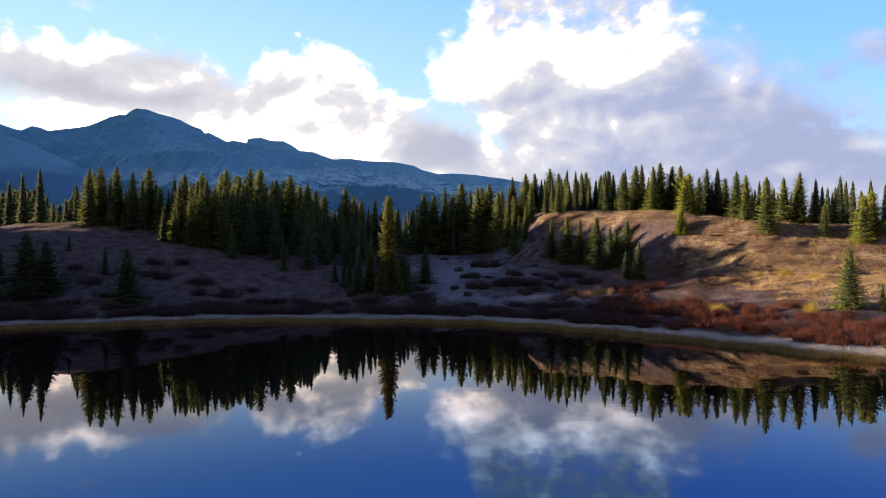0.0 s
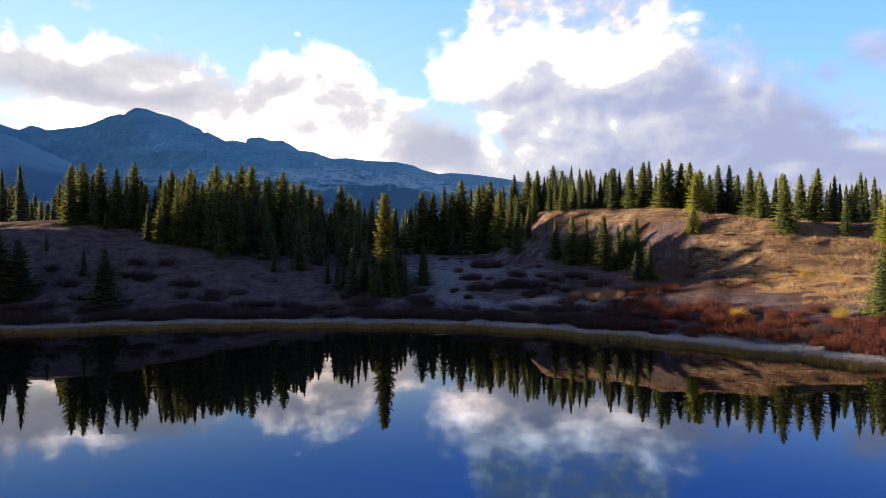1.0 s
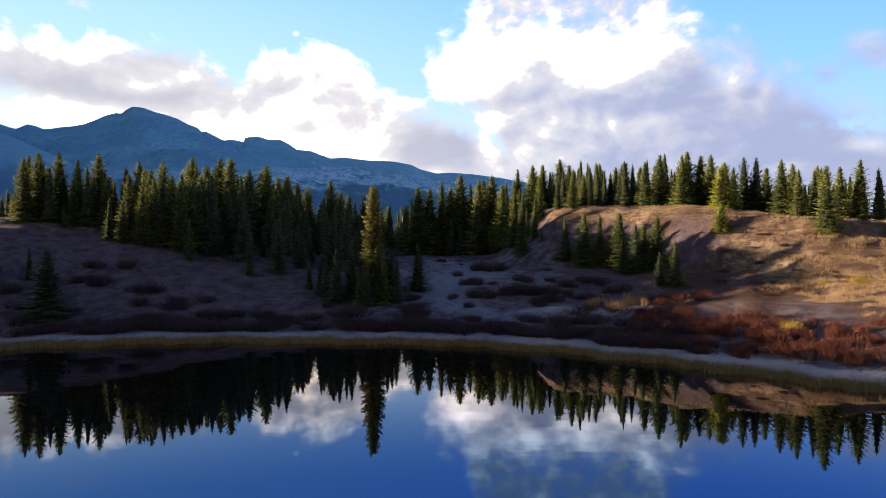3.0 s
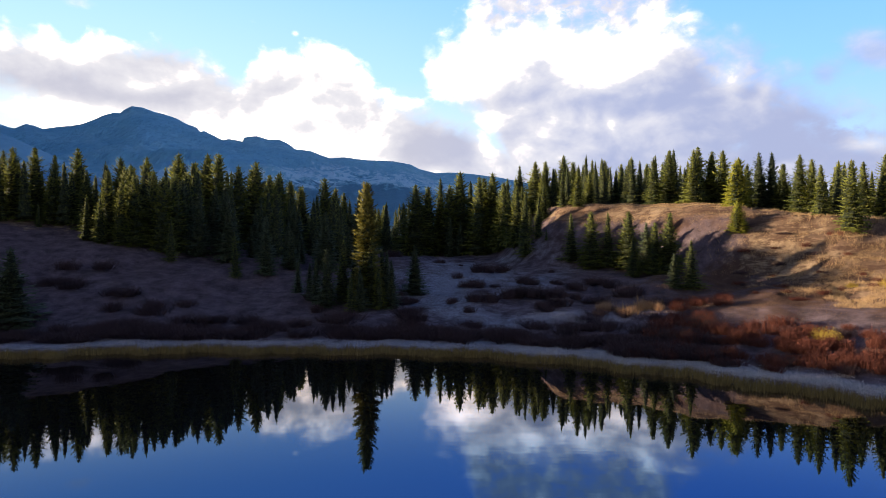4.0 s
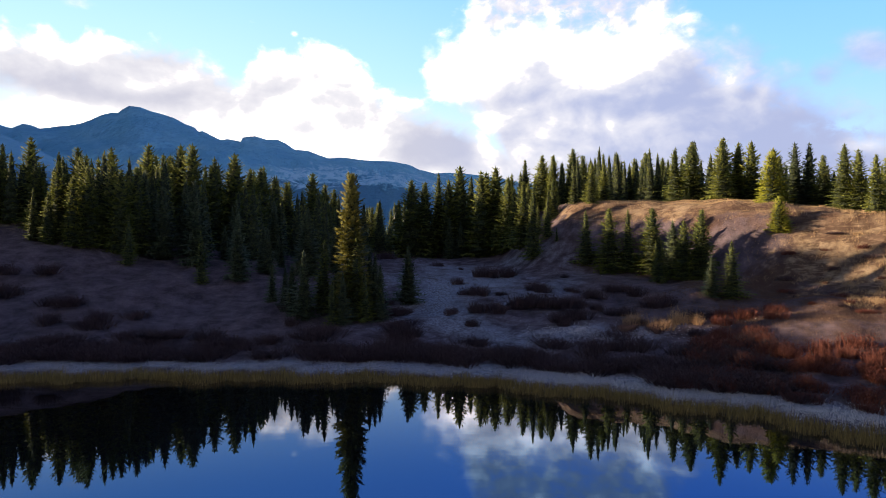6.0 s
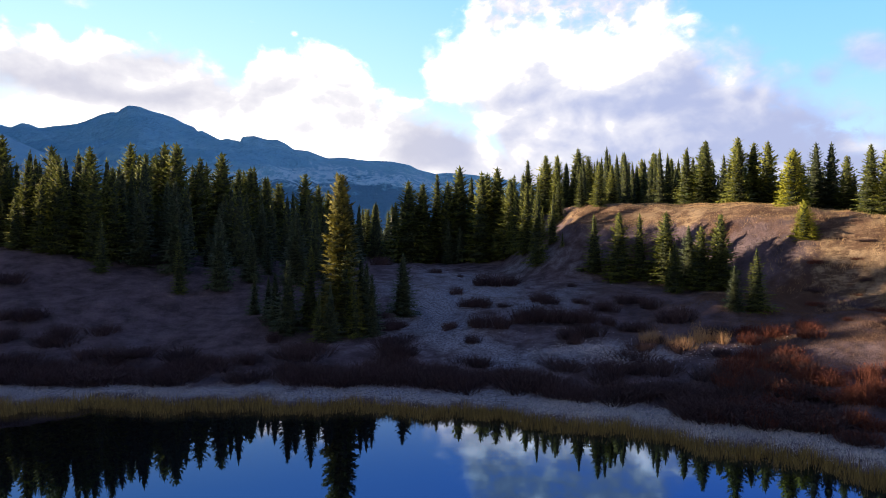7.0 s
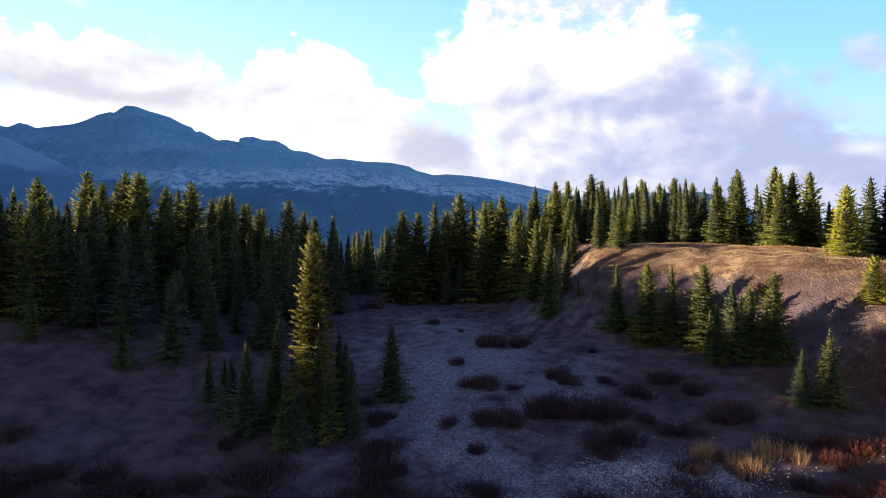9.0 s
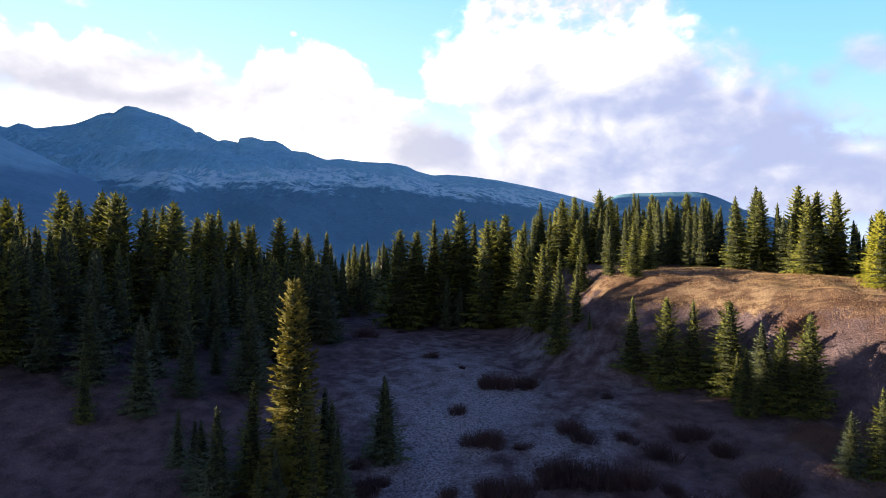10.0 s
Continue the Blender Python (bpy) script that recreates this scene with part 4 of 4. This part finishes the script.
# ---- scrub, reeds and grass ----
def shrub(name, seed, twigs, mat, fan=0.25, leaf=0.055):
    """A willow shrub, a metre across and high: upright twigs from many roots, with small leaves towards their ends."""
    r = random.Random(seed)
    v, f = [], []
    lobes = [(r.uniform(-0.3, 0.3), r.uniform(-0.3, 0.3), r.uniform(0.16, 0.26), r.uniform(0.7, 1.05)) for _ in range(7)]
    for i in range(twigs):
        lx, ly, lr, hi = lobes[i % 7]
        a, d = r.uniform(0, 6.283), r.random() ** 0.6
        x0, y0 = lx + lr * d * math.cos(a), ly + lr * d * math.sin(a)
        L = hi * math.sqrt(max(1.05 - d * d, 0.1)) * r.uniform(0.7, 1.08)
        dx, dy = fan * L * (d * math.cos(a) + r.uniform(-0.4, 0.4)), fan * L * (d * math.sin(a) + r.uniform(-0.4, 0.4))
        b = r.uniform(0, 6.283)
        sx, sy = math.cos(b) * 0.011, math.sin(b) * 0.011
        n = len(v)
        v += [(x0 - sx, y0 - sy, -0.05), (x0 + sx, y0 + sy, -0.05), (x0 + dx, y0 + dy, L)]
        f += [(n, n + 1, n + 2)]
        for q in range(3):
            u = r.uniform(0.3, 1.0)
            px, py, pz = x0 + dx * u, y0 + dy * u, L * u
            b, w = r.uniform(0, 6.283), leaf * r.uniform(0.6, 1.3)
            n = len(v)
            v += [(px, py, pz), (px + 0.5 * w * math.cos(b), py + 0.5 * w * math.sin(b), pz + w * r.uniform(0.6, 2.2)), (px + 0.5 * w * math.cos(b + 1.6), py + 0.5 * w * math.sin(b + 1.6), pz + w * r.uniform(0.2, 1.2))]
            f += [(n, n + 1, n + 2)]
    return mesh_object(name, v, f, mat)


SHRUBS = {"dark": [shrub("willow_shrub", n, 400, TWIG_DARK, 0.45, 0.04) for n in (1, 2, 3)], "red": [shrub("red_willow_shrub", n, 260, TWIG_RED) for n in (4, 5, 6)],
          "gold": [shrub("golden_grass_clump", n, 300, TWIG_GOLD, 0.35, 0.03) for n in (7, 8)],
          "yellow": [shrub("yellow_willow_shrub", n, 260, TWIG_YELLOW, 0.4, 0.05) for n in (9, 10)]}
SHRUB_LABELS = {"dark": "bare dark brown willow shrub on the frosted meadow", "red": "rust-red willow shrub on the sunlit bank", "gold": "clump of tall golden dry grass catching sun", "yellow": "small willow shrub with yellowing leaves in dry grass"}
for kind, shrubs in SHRUBS.items():
    for t in shrubs:
        tagged(t, SHRUB_LABELS[kind], "shrub" if kind != "gold" else "grass clump", kind + " shrubs")
shrubs_used = {}


def bush(kind, x, y, wide, high, r=random.Random(31)):
    shrubs_used[kind] = shrubs_used.get(kind, -1) + 1
    pick = SHRUBS[kind][shrubs_used[kind] % len(SHRUBS[kind])]
    m = Matrix.LocRotScale((x, y, float(land(x, y)) - 0.03), Euler((0, 0, r.uniform(0, 6.28))), (wide, wide * r.uniform(0.8, 1.1), high))
    if shrubs_used[kind] < len(SHRUBS[kind]):
        pick.matrix_basis = m
        return pick
    keep = pick.scale.copy()
    pick.scale = (1, 1, 1)
    c = copy_thing(pick, m)
    pick.scale = keep
    return c


# dark shrubs strewn over the valley floor
strew = random.Random(8)
for x, y, wide, high in [(7.9, 113.0, 5.4, 1.6), (4.6, 99.8, 3.2, 1.3), (5.2, 93.2, 3.3, 1.4), (7.3, 98.8, 1.3, 0.6), (11.1, 102.0, 2.8, 1.2), (12.0, 99.8, 2.1, 1.0), (14.9, 99.7, 2.1, 0.9), (10.0, 94.9, 4.7, 1.7),
                         (13.4, 94.6, 3.8, 1.4), (19.7, 100.5, 3.2, 1.0), (21.8, 92.6, 4.3, 1.5), (16.8, 97.4, 2.5, 1.1), (21.2, 97.3, 2.4, 1.2), (23.4, 87.6, 2.9, 1.2), (1.8, 93.4, 1.6, 0.9), (2.7, 105.1, 1.6, 1.0),
                         (-7.9, 132.4, 2.9, 1.7), (0.4, 122.9, 1.7, 0.7), (0.8, 145.2, 2.4, 1.2), (15.7, 108.2, 1.2, 0.6), (12.7, 89.7, 4.4, 1.1), (17.8, 91.4, 2.8, 1.0), (-3.7, 137.9, 1.7, 0.9), (3.6, 118.4, 0.9, 0.5)]:
    n = max(1, round(wide / 2.1))
    for k in range(n):
        bush("dark", x + (k - (n - 1) / 2) * wide / (n + 0.6), y + strew.uniform(-0.35, 0.35) * (n > 1), wide / n * 1.5 if n > 1 else wide, high * strew.uniform(0.8, 1.08))
r = random.Random(12)


def along(s, turn):
    """A place s metres inland, in that direction from the lake's middle."""
    d = 50.0
    a = radians(turn)
    for _ in range(12):
        d += s - float(shore(-10 + d * math.sin(a), 10 + d * math.cos(a)))
    return -10 + d * math.sin(a), 10 + d * math.cos(a)


# the belt of bare scrub behind the shore
for i in range(215):
    turn = r.uniform(-46, 28)
    x, y = along(min(max(r.gauss(9.6 - 0.05 * max(turn, 0), 2.6), 7.4), 17), turn)
    bush("dark", x, y, r.uniform(2.4, 4.4), r.uniform(0.7, 1.3))
for i in range(16):
    x, y = along(r.uniform(18, 28), r.uniform(-42, -16))
    bush("dark", x, y, r.uniform(2.0, 4.0), r.uniform(0.9, 1.6))
# red willows under the sunny slope
for i in range(205):
    turn = r.uniform(23, 58)
    x, y = along(max(r.gauss(12.0 - 0.008 * (turn - 36) ** 2, 3.4), 6.6), turn)
    bush("red" if r.random() < 0.8 else "dark", x, y, r.uniform(1.4, 3.0), r.uniform(0.5, 1.2))
for i in range(22):
    x, y = along(r.uniform(15, 24), r.uniform(-5, 24))
    bush("dark", x, y, r.uniform(1.2, 2.4), r.uniform(0.6, 1.1))
for i in range(34):
    bush("red" if r.random() < 0.6 else "dark", r.uniform(33, 50), r.uniform(84, 100), r.uniform(0.7, 1.9), r.uniform(0.25, 0.6))
for x, y, wide, high in [(20.1, 86.4, 3.0, 1.3), (21.6, 86.8, 2.6, 1.5), (22.8, 86.3, 2.0, 1.2), (17.6, 87.6, 2.0, 1.2), (45.0, 82.0, 2.4, 0.7), (47.5, 78.5, 2.0, 0.8), (43.0, 74.5, 2.2, 0.8)]:
    bush("gold", x, y, wide, high)
# red willows added behind the golden clump to break up a streak of sun
for x, y, wide, high in [(24.9, 85.4, 2.2, 0.9), (25.6, 87.6, 2.0, 0.8), (27.2, 86.1, 2.6, 1.1), (28.6, 84.2, 2.2, 0.9), (29.9, 86.6, 2.4, 0.8)]:
    bush("red", x, y, wide, high)
# yellowing willows among the dry grass
for x, y, wide, high in [(45.7, 84.9, 2.0, 1.1), (31.0, 71.6, 2.4, 1.2), (39.6, 67.8, 2.4, 1.4), (44.0, 88.0, 1.3, 0.6), (47.8, 80.8, 2.6, 0.7)]:
    bush("yellow", x, y, wide, high)


def blades(name, label, count, where, height, width, lean, mat, seed, tuft=0.13):
    """Grass: narrow bent blades, too many to count."""
    g = np.random.default_rng(seed)
    x, y = where(g, count // 9)
    x = np.repeat(x, 9) + g.normal(0, tuft, 9 * len(x))
    y = np.repeat(y, 9) + g.normal(0, tuft, 9 * len(y))
    z = np.maximum(land(x, y), -0.45)
    n = len(x)
    h = height * g.uniform(0.55, 1.2, n)
    a, t = g.uniform(0, 6.283, n), g.uniform(0, 6.283, n)
    k = lean * g.random(n) * h
    w = width * g.uniform(0.6, 1.3, n)
    base = np.stack([x, y, z - 0.03], -1)
    side = np.stack([np.cos(a) * w, np.sin(a) * w, np.zeros(n)], -1)
    tip = base + np.stack([np.cos(t) * k, np.sin(t) * k, h], -1)
    co = np.stack([base - side, base + side, tip], 1).reshape(-1, 3)
    me = bpy.data.meshes.new(name)
    me.vertices.add(3 * n)
    me.vertices.foreach_set("co", co.astype(np.float32).ravel())
    me.loops.add(3 * n)
    me.loops.foreach_set("vertex_index", np.arange(3 * n, dtype=np.int32))
    me.polygons.add(n)
    me.polygons.foreach_set("loop_start", np.arange(0, 3 * n, 3, dtype=np.int32))
    me.update(calc_edges=True)
    me.materials.append(mat)
    return tagged(new(name, me), label, "grass", kind="stuff")


def shore_band(mid, spread, lo, hi):
    def pick(g, count):
        turn = np.radians(g.uniform(lo, hi, count))
        dx, dy = np.sin(turn), np.cos(turn)
        clump = 0.5 * np.sin(np.degrees(turn) * 3.1) + 0.4 * np.sin(np.degrees(turn) * 7.7)
        want = mid + spread * g.standard_normal(count) + 0.25 * clump
        d = np.full(count, 60.0)
        for _ in range(10):
            d += want - shore(-10 + d * dx, 10 + d * dy)
        return -10 + d * dx, 10 + d * dy
    return pick


def patch(x0, y0, rx, ry, cut=None):
    def pick(g, count):
        x, y = x0 + rx * g.standard_normal(count), y0 + ry * g.standard_normal(count)
        keep = shore(x, y) > 6
        if cut:
            keep &= cut(x, y)
        return x[keep], y[keep]
    return pick


blades("reeds", "belt of yellow-green reeds along the water's edge", 60000, shore_band(1.5, 0.6, -62, 66), 0.58, 0.016, 0.35, REED, 1, 0.16)
blades("frosted_grass", "low frosted grass behind the reeds", 50000, shore_band(4.5, 1.1, -62, 66), 0.13, 0.020, 1.3, FROST, 2, 0.3)
blades("frosted_grass", "wide strip of frosted grass under the red willows", 30000, shore_band(4.8, 1.3, 14, 66), 0.14, 0.020, 1.3, FROST, 8, 0.35)
blades("dry_grass", "golden dry grass on the sunlit slope", 130000, patch(49, 84, 11, 10, lambda x, y: (shore(x, y) > 11) & (x > 38 - 0.25 * (y - 84) + 1.5 * np.sin(y)) & (np.sin(x * 0.9 + 2 * np.sin(y * 0.5)) * np.sin(y * 1.3 + 1.7 * np.sin(x * 0.4)) > -0.3)), 0.36, 0.014, 0.9, STRAW, 3, 0.17)
blades("dry_grass", "pale dry grass over the top of the knoll", 55000, patch(36, 117, 11, 8, lambda x, y: land(x, y) > 11.5), 0.20, 0.010, 1.0, STRAW, 4, 0.4)
blades("meadow_grass", "thin grass on the valley floor, coloured darker for shade", 38000, patch(6, 104, 16, 12), 0.16, 0.016, 1.0, SHADED_STRAW, 5, 0.3)
blades("meadow_grass", "thin grass on the rise, coloured darker for shade", 30000, patch(-38, 96, 14, 9), 0.16, 0.016, 1.0, SHADED_STRAW, 6, 0.3)

blades("meadow_grass", "short rusty dry grass at the foot of the sunny slope", 45000, patch(31, 89, 8, 7), 0.18, 0.013, 1.0, RUST_STRAW, 7, 0.35)


def stones(count, x0, y0, rx, ry, seed):
    g = random.Random(seed)
    v, f = [], []
    for _ in range(count):
        x, y = g.gauss(x0, rx), g.gauss(y0, ry)
        z, w, n = float(land(x, y)), g.uniform(0.025, 0.085), len(v)
        v.append((x, y, z + w * g.uniform(0.5, 0.9)))
        for i in range(6):
            a = 1.047 * i + g.uniform(-0.3, 0.3)
            q = w * g.uniform(0.6, 1.2)
            v.append((x + q * 0.8 * math.cos(a), y + q * 0.8 * math.sin(a), z + w * g.uniform(0.2, 0.5)))
        for i in range(6):
            x1, y1, _z = v[n + 1 + i]
            v.append((x + (x1 - x) * 1.2, y + (y1 - y) * 1.2, z - 0.06))
        for i in range(6):
            j = (i + 1) % 6
            f += [(n, n + 1 + i, n + 1 + j), (n + 1 + i, n + 7 + i, n + 7 + j, n + 1 + j)]
    ob = mesh_object("stones", v, f, STONE)
    return tagged(ob, "patch of frosted broken stones on the meadow", "stones", kind="stuff")


stones(1500, 15.0, 85.3, 3.6, 1.3, 3)
stones(160, 8.0, 98.0, 5.0, 9.0, 4)

# a dead trunk, bleached pale, among the trees at the valley's head
snag = new("dead_tree")
h = float(land(-8.9, 164.0))
v, f = tube([(-8.9 + 0.05 * k, 164.0 + 0.02 * k, h - 0.3 + 1.1 * k) for k in range(9)], [0.22 - 0.02 * k for k in range(9)], 7)
mesh_object("trunk", v, f, STONE, snag)
v, f = [], []
for k in range(7):
    a, z = 2.4 * k, h + 2.5 + 0.8 * k
    n = len(v)
    v += [(-8.7, 164.1, z), (-8.7, 164.1, z + 0.06), (-8.7 + math.cos(a) * 0.9, 164.1 + math.sin(a) * 0.9, z + 0.25)]
    f += [(n, n + 1, n + 2)]
mesh_object("dead_limbs", v, f, STONE, snag)
tagged(snag, "bare bleached dead trunk standing among spruces", "dead tree")
